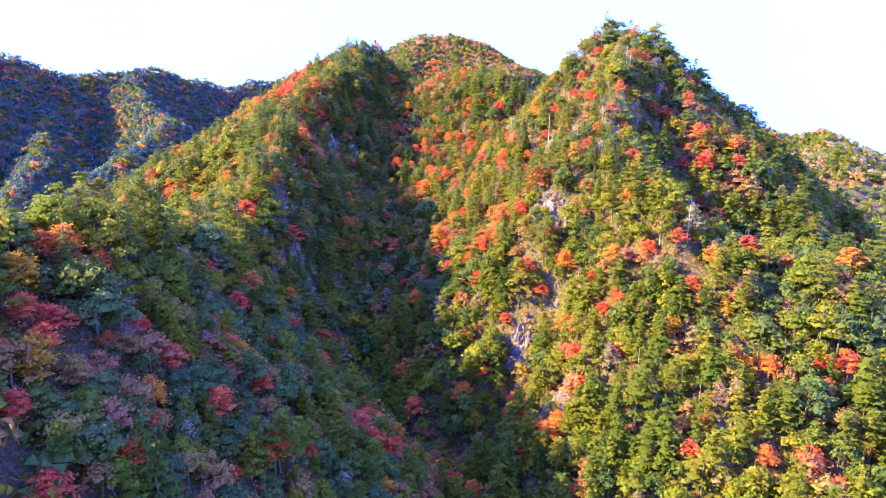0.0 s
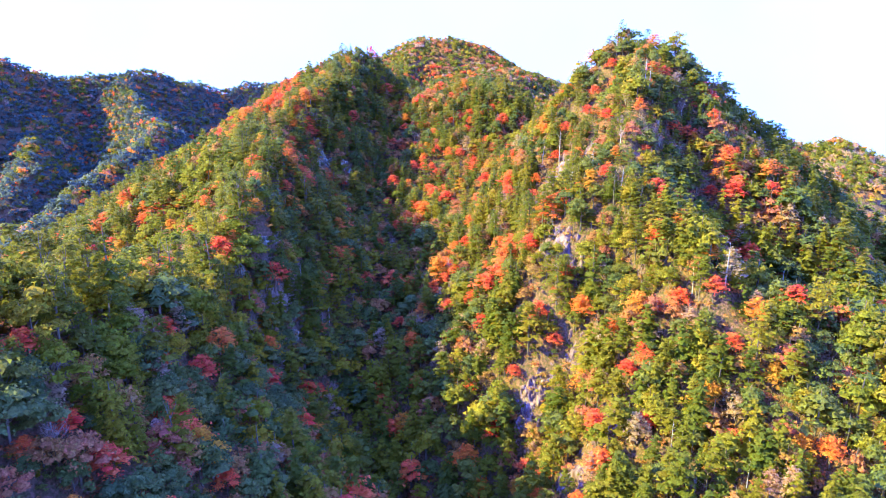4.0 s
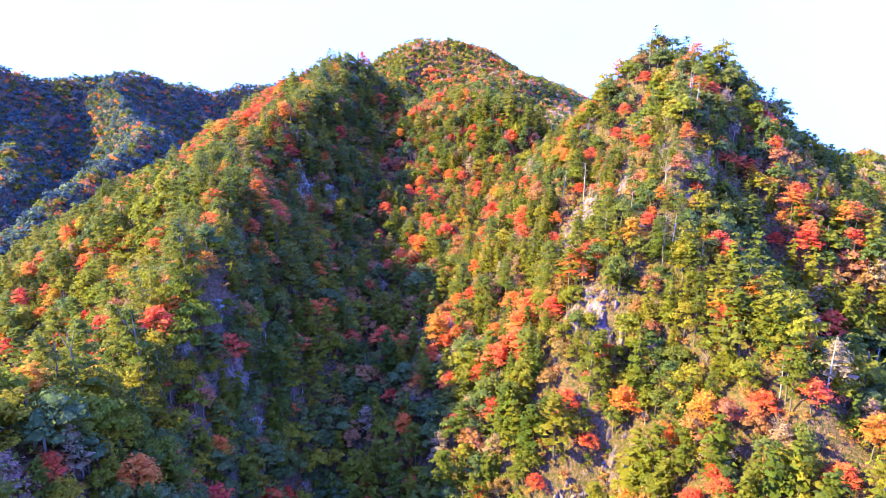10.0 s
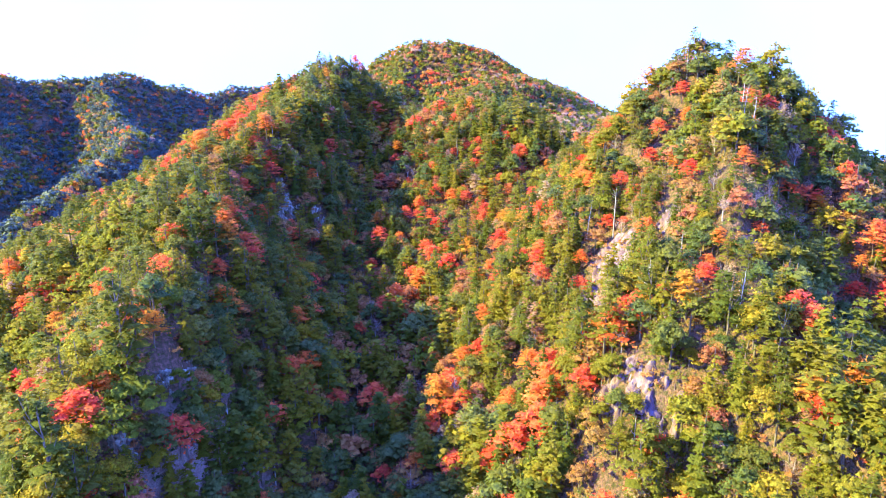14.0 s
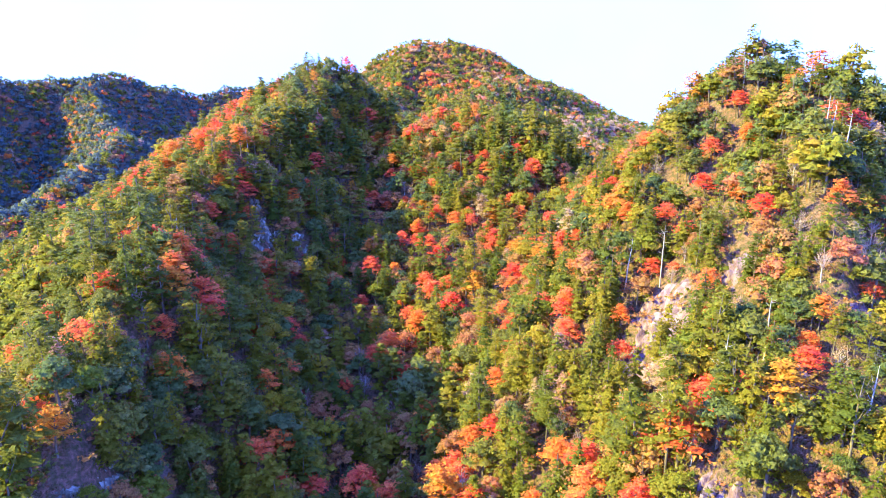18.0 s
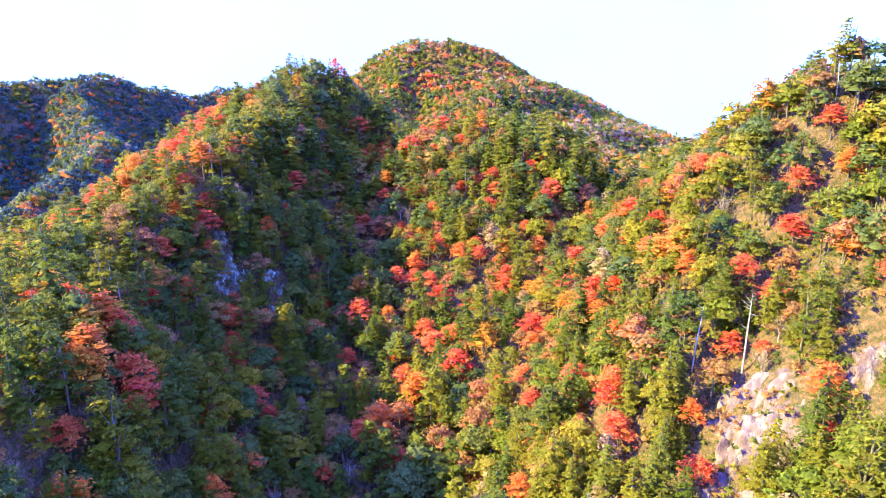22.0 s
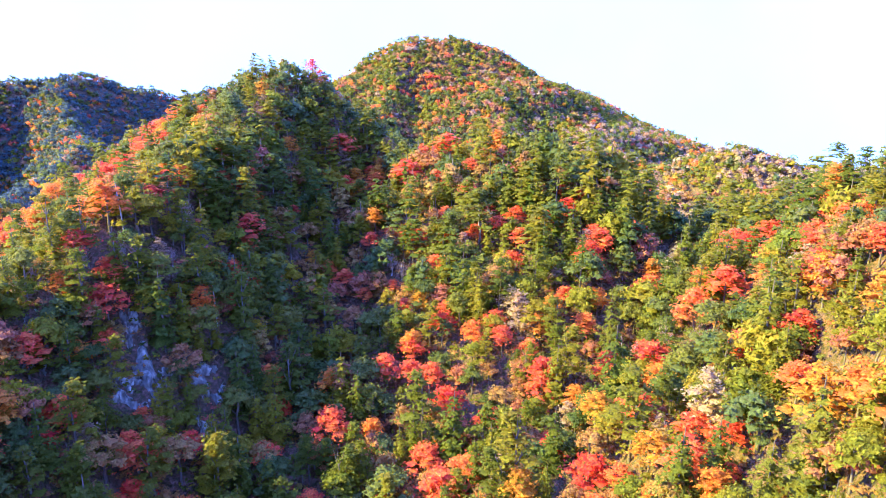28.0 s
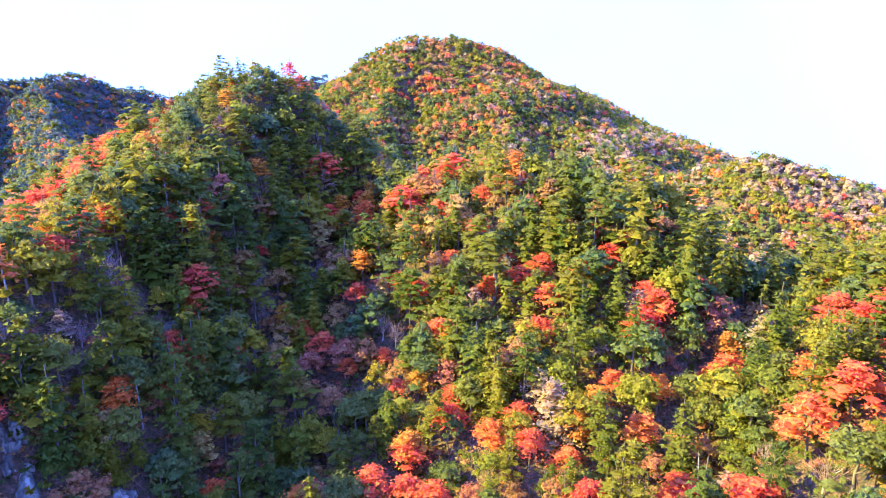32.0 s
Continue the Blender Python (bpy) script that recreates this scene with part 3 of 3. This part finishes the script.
mark("amber", (
    (40.8, 337.6, 1), (19.2, 301.4, 1), (27.4, 273.6, 1.2), (40.1, 267.6, 1.4), (55.8, 282.1, 1), (77.8, 319.4, 1),
    (-64.4, 491, 1), (-6.3, 383.2, 1), (-16.3, 484.6, 1.1), (33.3, 369.2, 1.1), (51.3, 336.2, 1.5), (52.9, 331.1, 1.2),
    (37.7, 321.2, 1.3), (41.2, 327, 1.1), (36.8, 351.6, 1.1), (24.5, 315.8, 1.2), (59.3, 339.1, 1.1), (-8.6, 449.4, 1),
    (-34.5, 472.4, 1.2), (-25, 478.7, 1.1), (-10.9, 478.6, 1.4), (-16.7, 477.9, 1.1), (2.2, 455.7, 1.1), (31, 402.4, 1),
    (14.6, 399.7, 1.1),
))
mark("maple", (
    (-75, 136.3, 1.2), (-69.4, 136.8, 1.1), (-66.3, 140.5, 1.1), (-69.2, 117, 1.2), (-65.3, 119.8, 1.3), (-64.5, 113, 1.2),
    (-56.7, 178.3, 1.1), (-49.1, 177, 1.3), (-51, 132.4, 1.2), (-57.8, 134.9, 1), (-47.6, 113.6, 1), (-62.9, 98.1, 1.2),
    (-53.8, 88.9, 1.3), (74.1, 184.1, 1.1), (103.5, 257.5, 1.4), (130.2, 213.9, 1.2), (135.2, 199.9, 1.2), (102, 152.9, 1.3),
    (88.2, 128.9, 1.2), (68.6, 167.6, 0.9), (-136.9, 332.4, 1.2), (-225.6, 492.8, 1.1), (-115.3, 320.9, 1), (-91.6, 477.1, 1.1),
    (-75.5, 483.5, 1), (-174.8, 461.5, 1.1), (-184.6, 449.7, 1.1), (-88.5, 274.4, 1), (-110.9, 307.3, 1), (-222.2, 483.5, 1.1),
))
mark("maple", (
    (-55.9, 169, 1.2), (-108.4, 505, 1), (-69.1, 498.5, 1), (-0, 444.1, 1), (5.6, 427.5, 1.1), (24.9, 418.3, 1),
    (18.5, 464, 1), (5.1, 392.8, 1.1), (-1.3, 358.1, 1), (9.2, 287.5, 1), (20.2, 344.1, 1), (39.1, 363.7, 1.2),
    (-1.6, 235.1, 1), (9.2, 244.1, 0.9), (34.4, 225.9, 1.2), (38.7, 219.3, 0.9), (57.6, 248.8, 0.9), (66.9, 286.4, 1),
    (70.9, 322, 1), (66.3, 199.1, 1.1), (72.7, 193.8, 1.1), (97.7, 262.7, 0.9), (26.9, 218.1, 0.8), (52.4, 193.7, 1),
    (-84.3, 304.3, 1.2), (-58.1, 276.3, 1.1), (-57.5, 255.8, 1), (-86.1, 489, 1), (-76.7, 488.7, 1), (-9.8, 441.9, 1),
))
mark("maple", (
    (20.2, 396.6, 1), (-26.2, 378.3, 1), (-0.2, 345.7, 1), (-2.4, 331, 1.2), (10, 282.9, 1), (16.7, 289.1, 1),
    (40.4, 386.5, 1.3), (51.6, 341.8, 1), (32.6, 323.1, 1), (18, 331.2, 1), (38.9, 257.6, 1), (58, 312.4, 1),
    (60.1, 305.5, 1), (78.6, 327.4, 1), (67.2, 314.7, 1), (41.5, 284.4, 0.9), (-81.6, 509.2, 1), (-46.7, 368.3, 1),
    (-48.4, 330.2, 1.1), (-17, 369.6, 1.1), (16.5, 449.8, 1), (8, 386.3, 1.3), (16.2, 381.1, 1), (6.2, 372.7, 1),
    (29.3, 357.2, 1.3), (51.5, 357.7, 1), (34.2, 306.3, 1), (25.2, 341.8, 1.1), (25.7, 331.5, 1), (34.3, 299, 1.1),
))
mark("maple", (
    (52.1, 301.9, 0.9), (63.4, 339, 1), (-94, 484.8, 1.2), (-63.4, 491.7, 1), (-19.6, 479.8, 1), (3.3, 440.3, 1),
    (23.1, 432.1, 1), (27.6, 433, 1), (39.7, 429.1, 1.1), (44.6, 420.1, 1), (1.3, 401.1, 1.1), (-3.9, 396.5, 1.2),
    (1.3, 395.8, 1.1), (8.9, 410.7, 1), (25.3, 395.2, 1), (50.3, 403.9, 1), (19.5, 403.6, 1), (54.7, 382.2, 1.5),
    (59.8, 383.1, 1.5), (35.2, 405.3, 0.9), (-28.5, 398, 1.1),
))
mark("rust", (
    (-58.7, 147.3, 1.2), (64.5, 197.7, 1.2), (-34.7, 143, 1.2), (-57.9, 118.7, 1.2), (94.4, 138.4, 1.3), (61.2, 151.7, 1),
    (-86, 305.1, 1.1), (-127, 280.3, 1), (1.3, 404.9, 1), (30.8, 362, 1.1), (-12.2, 365.1, 1.3), (-2.4, 343.7, 1.2),
    (-15.7, 316.5, 1.2), (-16.9, 302.7, 1.3), (-18.2, 255.4, 1.1), (7.4, 235.1, 1), (31.3, 232.9, 1), (107.2, 250.6, 1.3),
    (19.4, 223.2, 1), (-24.1, 317.3, 1.2), (-18.1, 346.3, 1.2), (-24.8, 363.8, 1.1), (-11.1, 323.2, 1.1), (31.3, 280.9, 1),
    (66, 283.2, 1), (70, 263.4, 1.1), (-49.2, 344.1, 1.1), (-26.5, 377.6, 1.2), (-20.6, 361.3, 1.2), (-8.6, 359.7, 1.3),
))
mark("rust", (
    (-3.2, 374.1, 1.1), (-19.3, 387, 1.1), (14.2, 364.1, 1.1), (29.6, 307.6, 1.1), (48.1, 297.3, 1.2), (63.8, 310.5, 1.1),
    (-27.2, 448.4, 1.2), (-24.4, 430.1, 1.3), (-20.2, 423.4, 1.4), (-12.5, 419.8, 1.3), (-13, 439.4, 1.1), (-18.1, 427.9, 1.2),
    (-24.4, 407.2, 1.2), (44.7, 392.4, 1.1),
))
mark("snag", (
    (76.3, 196.1, 10), (110.3, 231.1, 8), (56.7, 170.7, 6), (68.1, 157, 5), (-41.9, 292.4, 8), (-40.2, 255.8, 8),
    (-32.2, 260.9, 6), (82.2, 293.7, 8), (40.5, 231.2, 8), (69.6, 199.6, 6), (48.8, 256.5, 11), (41.5, 260.3, 7),
    (56.3, 258.3, 8), (27.6, 288.6, 6), (47.3, 303.8, 9), (60.1, 237.8, 9), (82, 287.9, 9), (83.4, 297.6, 8),
    (81.2, 332, 5), (52.8, 297.9, 11), (-62.3, 341.4, 8), (-46.2, 441.2, 6), (-44.8, 447.3, 6), (-57.9, 335.2, 8),
    (43.1, 387.9, 6), (-39.1, 399.9, 8), (18.3, 433.6, 8), (-44, 444.3, 7), (-56, 400.4, 9), (11.7, 456.3, 5),
))
mark("tan", (
    (37.4, 181.9, 7), (30.5, 208.7, 5), (47.4, 186.1, 4), (71.4, 259.4, 3), (71.7, 147.6, 5), (46.3, 233.9, 6),
    (44.3, 214.8, 6), (49.5, 211, 4), (34.1, 213.5, 5), (44.5, 285.6, 4), (28.3, 212.8, 5), (50.2, 284.3, 7),
    (45.9, 281.2, 6), (41.9, 241, 6), (61.3, 281.4, 4), (49.6, 289.5, 8),
))
mark("lime", (
    (-52.2, 264.9, 1.2), (-0.1, 238.7, 1), (-32.8, 404.7, 1.1), (-12.6, 410.7, 1.1),
))
mark("twig", (
    (-82.6, 303.2, 1.2), (49.3, 210.6, 1), (57.6, 271.5, 1), (-53, 283.8, 1.1), (1.3, 298.3, 1.1), (66.3, 263, 1.1),
    (38.7, 362.9, 1.3), (49.1, 381.9, 1.2), (-23.9, 367.3, 1.2), (52.2, 373.8, 1.4), (-49.2, 418.6, 1.2),
))
mark("grey", (
    (-46.6, 256.7, 5), (-50.4, 249.1, 4), (-40, 240.1, 5), (-54.3, 236.7, 5), (-50.9, 379.4, 6), (-46.3, 377.5, 4),
    (-64, 379.4, 4), (-63.3, 374.5, 4), (-37.2, 378.7, 5), (-29.9, 413.3, 5), (-48.4, 383.5, 8), (-51.7, 388.3, 5),
    (-38.3, 387.7, 6), (-39.6, 420, 4), (-34.1, 423.4, 4),
))
NEAR, r1 = scatter(-290, 230, 80, 568, 3.8, 11, seen_side)
def steep(x, y):
    return np.hypot(ground_at(x + 2, y) - ground_at(x - 2, y), ground_at(x, y + 2) - ground_at(x, y - 2)) / 4


STEEP, r5 = scatter(-290, 230, 80, 568, 4.6, 12, lambda x, y: seen_side(x, y) & (steep(x, y) > 1.05))
NEAR = np.concatenate([NEAR, STEEP])
bare = [(x, y, s * {"grey": 0.5, "tan": 0.75}[k]) for k in ("grey", "tan") for x, y, s in MARKS[k]]
kept = [(x, y, 3.3 * s) for k in MARKS if k not in ("grey", "tan", "snag") for x, y, s in MARKS[k]]
clear = np.zeros(len(NEAR), bool)
for bx, by, br in bare + kept:
    clear |= (NEAR[:, 0] - bx) ** 2 + (NEAR[:, 1] - by) ** 2 < br * br
picked = {k: [] for k in (*KINDS, "twig")}
for x, y, z in NEAR[~clear]:
    w = zone(x, y, z)
    names = list(w)
    p = np.array([w[k] for k in names])
    kind = names[int(r1.choice(len(names), p=p / p.sum()))]
    size = float(np.clip(r1.normal(0.94, 0.26), 0.45, 1.5)) * ((0.62 if kind in ("pine", "conifer") else 0.9) if z > 178 or (x > 40 and z > 158 and y < 350) else 1.0)
    if y < 255 and x < -40 and z > 132:
        size *= 1.2
    picked[kind].append((x, y, z, r1.uniform(0, 360), size))
STAND_OUT = {k: [(x, y, float(ground_at(x, y)), r1.uniform(0, 360), 0.92 * s) for x, y, s in MARKS.get(k, ())] for k in picked}


def part(name, me, mat, parent, label=""):
    me.materials.append(mat)
    ob = new(name, me)
    ob.parent = parent
    if label:
        ob["label"] = label
    return ob


def closeness(row):
    """How near the flight comes to a tree while it is ahead."""
    side, drop = abs(row[0] + 5), max(0, 195 - row[2])
    ahead = max(side / 0.62, drop / 0.6, row[1] - 285)
    return math.hypot(side, drop, ahead) + (400 if ahead > row[1] + 15 else 0)


def forest(name, shapes, rows, mat, label, tint=True):
    """Many plants joined into one mesh."""
    vs, fs, ts, n = [], [], [], 0
    r = np.random.default_rng(len(rows))
    for j, (v, f) in enumerate(shapes):
        mine = np.array(rows[j::len(shapes)])
        if not len(mine):
            continue
        a, s = np.radians(mine[:, 3]), mine[:, 4]
        c, q = np.cos(a), np.sin(a)
        wide = s * r.uniform(0.85, 1.2, len(s))
        x = (v[None, :, 0] * c[:, None] - v[None, :, 1] * q[:, None]) * wide[:, None] + mine[:, 0:1]
        y = (v[None, :, 0] * q[:, None] + v[None, :, 1] * c[:, None]) * wide[:, None] + mine[:, 1:2]
        z = v[None, :, 2] * s[:, None] + mine[:, 2:3]
        vs.append(np.stack([x, y, z], -1).reshape(-1, 3))
        fs.append((f[None] + (np.arange(len(mine)) * len(v))[:, None, None]).reshape(-1, f.shape[1]) + n)
        ts.append(np.repeat(r.uniform(0, 1, len(mine)), len(v)))
        n += len(mine) * len(v)
    me = sheet(name, np.concatenate(vs), np.concatenate(fs), np.concatenate(ts) if tint else None)
    me.materials.append(mat)
    return tagged(new(name, me), label, "forest", kind="stuff")


ALONE = 300
for kind, (name, label, category, crown, trunk) in KINDS.items():
    rows = STAND_OUT[kind] + sorted(picked[kind], key=closeness)
    mat = LEAF["conifer" if kind == "pine" else kind]
    protos = []
    for row, j in zip(rows[:ALONE], range(ALONE)):
        x, y, z, a, s = row
        m = pose(x, y, z, 0, 0, a) @ Matrix.Diagonal((s, s, s, 1))
        if j < 5:
            top = tagged(new(name), label, category, "trees on the mountainside")
            v, f = trunk()
            part("trunk", sheet("trunk", v, f), BARK, top)
            v, f = crown(True)
            part("crown", sheet("crown", v, f), mat, top)
            top.matrix_basis = m
            protos.append(top)
        else:
            p = protos[j % 5]
            copy_thing(p, m @ Matrix.Diagonal((1 / p.scale[0], 1 / p.scale[1], 1 / p.scale[2], 1)))
    rest = rows[ALONE:]
    if rest:
        forest(name + "_forest", [crown(False) for _ in range(5)], rest, mat, "forest of many trees: " + label)
        forest(name + "_trunks", [stem() for _ in range(3)], rest, BARK, "bare brown trunks among the forest trees", False)

# bare, leafless trees
rows = STAND_OUT["twig"] + sorted(picked["twig"], key=closeness)
protos = []
for j, (x, y, z, a, s) in enumerate(rows):
    m = pose(x, y, z, 0, 0, a) @ Matrix.Diagonal((s * 0.8, s * 0.8, s * 0.8, 1))
    if j < 4:
        top = tagged(new("bare_tree"), "leafless grey-pink tree with a fan of fine twigs", "bare tree", "bare trees on the slopes")
        v, f = trunk_shape(5.5, 0.12, 5, 1.5)
        part("trunk", sheet("trunk", v, f), PALE, top)
        v, f = twigs_shape(6.5, 5.0, 30)
        part("crown", sheet("crown", v, f), LEAF["twig"], top)
        top.matrix_basis = m
        protos.append(top)
    elif j < 220:
        p = protos[j % 4]
        copy_thing(p, m @ Matrix.Diagonal((1 / p.scale[0], 1 / p.scale[1], 1 / p.scale[2], 1)))

# ---- far hills: joined forest ----
def far_crown(tall=1.0):
    """A small distant crown: a few inner masses under loose leaf clumps."""
    cs, ns, cores = [], [], []
    for k in range(3):
        c, r = np.array((rng.normal() * 1.3, rng.normal() * 1.3, 1.0 + rng.uniform(0, 2.4) * tall)), rng.uniform(1.3, 1.9)
        d = dome(11)
        cores.append(lump(c, r * 0.85, 0.9))
        cs.append(c + d * r * rng.uniform(0.8, 1.2, (len(d), 1)))
        ns.append(d + rng.normal(scale=0.3, size=d.shape) + [0, 0, 0.25])
    return joined([clumps(np.concatenate(cs), np.concatenate(ns), 0.85)] + cores)


FAR, r2 = scatter(-130, 700, 566, 1085, 4.2, 23, lambda x, y: np.abs(x + 10) < 0.70 * y + 30)
WEST, r2 = scatter(-1250, -130, 566, 1740, 6.2, 29, lambda x, y: np.abs(x + 10) < 0.72 * y + 30)
FAR = np.concatenate([FAR, WEST])
far_rows = {k: [] for k in KINDS}
for x, y, z in FAR:
    w = zone(x, y, z)
    names = list(KINDS)
    p = np.array([w[k] for k in names])
    kind = names[int(r2.choice(len(names), p=p / p.sum()))]
    far_rows[kind].append((x, y, z + 0.5, r2.uniform(0, 360), float(np.clip(r2.normal(0.92, 0.2), 0.45, 1.5)) * (1.85 if x < -130 else 1.25)))
# far west trees take the leaf colour with the haze painted in
hazed_rows = [row for row in far_rows["dull"] if row[0] < -130]
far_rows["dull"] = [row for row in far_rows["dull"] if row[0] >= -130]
forest("far_cedar_forest", [far_crown(1.5) for _ in range(4)], hazed_rows, LEAF["haze_blue"], "distant mountainside forest with bluish haze put into its leaf colour")
for kind, rows in far_rows.items():
    if kind in ("conifer", "pine"):
        shapes = [far_crown(1.5) for _ in range(4)]
    else:
        shapes = [far_crown() for _ in range(4)]
    name, label = KINDS[kind][:2]
    forest("far_" + name + "_forest", shapes, rows, LEAF["conifer" if kind == "pine" else kind], "distant mountainside forest: " + label)

# the backs of the hills
BACK, r4 = scatter(-680, 480, -60, 566, 9.0, 37, lambda x, y: ~seen_side(x, y) & ((np.abs(x) > 290) | (y > 400)))
INNER, r7 = scatter(-290, 290, -60, 400, 5.6, 38, lambda x, y: ~seen_side(x, y))
BACK = np.concatenate([BACK, INNER])
rows = [(x, y, z, r4.uniform(0, 360), r4.uniform(1.0, 1.7)) for x, y, z in BACK]
r4.shuffle(rows)
for k, kind in enumerate(("oak", "lime", "rust")):
    forest("back_forest", [far_crown(1.4) for _ in range(3)], rows[k::3], LEAF[kind], "thin mixed forest on the far side of the ridge")

# low scrub between the trees
SCRUB, r3 = scatter(-290, 230, 80, 566, 3.4, 31, seen_side)
open_rock = np.zeros(len(SCRUB), bool)
for bx, by, br in bare:
    open_rock |= (SCRUB[:, 0] - bx) ** 2 + (SCRUB[:, 1] - by) ** 2 < br * br
SLOPE, r6 = scatter(-290, 230, 80, 566, 3.4, 33, lambda x, y: seen_side(x, y) & (steep(x, y) > 0.95))
SCRUB, open_rock = np.concatenate([SCRUB, SLOPE]), np.concatenate([open_rock, np.zeros(len(SLOPE), bool)])
SCRUB = SCRUB[~open_rock | (r3.uniform(0, 1, len(SCRUB)) < 0.65)]
rows = [(x, y, z - 0.3, r3.uniform(0, 360), r3.uniform(0.45, 0.95)) for x, y, z in SCRUB]
for k, kind in enumerate(("oak", "rust", "rust", "conifer")):
    forest("scrub", [broadleaf(3.0, 4.6, 3, 24, 0.42) for _ in range(4)], rows[k::4], LEAF[kind],
           ("low dark green scrub under the trees", "low tan and russet brush under the trees", "low russet undergrowth under the trees", "low olive-green conifer saplings under the trees")[k])


# dead trees: bleached trunks with broken branches
def slope_at(x, y):
    gx = (float(ground_at(x + 2, y)) - float(ground_at(x - 2, y))) / 4
    gy = (float(ground_at(x, y + 2)) - float(ground_at(x, y - 2))) / 4
    return gx, gy


for x, y, h in MARKS["snag"]:
    top = tagged(new("dead_tree"), "bleached dead tree with a bare trunk and broken branches", "dead tree", "dead trees on the slopes")
    v, f = snag_shape(1.15 * h, 0.07 + 0.007 * h, 9)
    part("trunk", sheet("trunk", v, f), PALE, top)
    top.matrix_basis = pose(x, y, float(ground_at(x, y)) + 1.5, 0, 0, 40)


# bare rock on the cliffs
def outcrop(x, y, size, mat, label):
    gx, gy = slope_at(x, y)
    steep = math.hypot(gx, gy) + 1e-6
    along, up = np.array((-gy, gx, 0)) / steep, np.array((gx, gy, steep * steep)) / (steep * math.hypot(1, steep))
    out = np.cross(along, up)
    out = out if out[2] > 0 else -out
    base = np.array((x, y, float(ground_at(x, y))))
    n = 34
    w, u = [g.ravel() for g in np.meshgrid(np.linspace(-1, 1, n), np.linspace(-1, 1, n), indexing="ij")]
    p = base + along * (u * size)[:, None] + up * (w * size * 1.25)[:, None]
    p[:, 2] += (ground_at(p[:, 0], p[:, 1]) - p[:, 2]) * 0.85
    rise = []
    for a, b in zip(u, w):
        edge = a * a + b * b + 1.1 * noise.noise(Vector((a * 2.6 + x, b * 2.0 + y, 3)))
        block = noise.cell(Vector((a * 4.3 + x, b * 2.6, y))) * 0.5 + noise.noise(Vector((a * 7 + y, b * 4.4, x))) * 0.6 + noise.noise(Vector((a * 15 + y, b * 8, x))) * 0.45
        crack = -0.7 * max(0, 0.16 - abs(noise.noise(Vector((a * 4 + x, b * 1.4, y + 9))))) / 0.16
        rise.append(0.5 - 2.4 * max(0, edge - 0.25) + (block + crack) * (0.5 if edge > 0.8 else 1.35))
    p = p + out * np.array(rise)[:, None] - base
    i = (np.arange(n - 1)[:, None] * n + np.arange(n - 1)).ravel()
    me = sheet("rock_outcrop", p, np.stack([i, i + 1, i + n + 1, i + n], 1))
    me.materials.append(mat)
    ob = tagged(new("rock_outcrop", me), label, "rock", "rock outcrops on the cliffs")
    ob.matrix_basis = Matrix.Translation(base)


for x, y, r in MARKS["grey"]:
    outcrop(x, y, 0.75 * r, GREY_ROCK, "pale grey cliff rock bare between the shaded trees")
for x, y, r in MARKS["tan"]:
    outcrop(x, y, r, TAN_ROCK, "pinkish tan cliff rock bare between the trees")
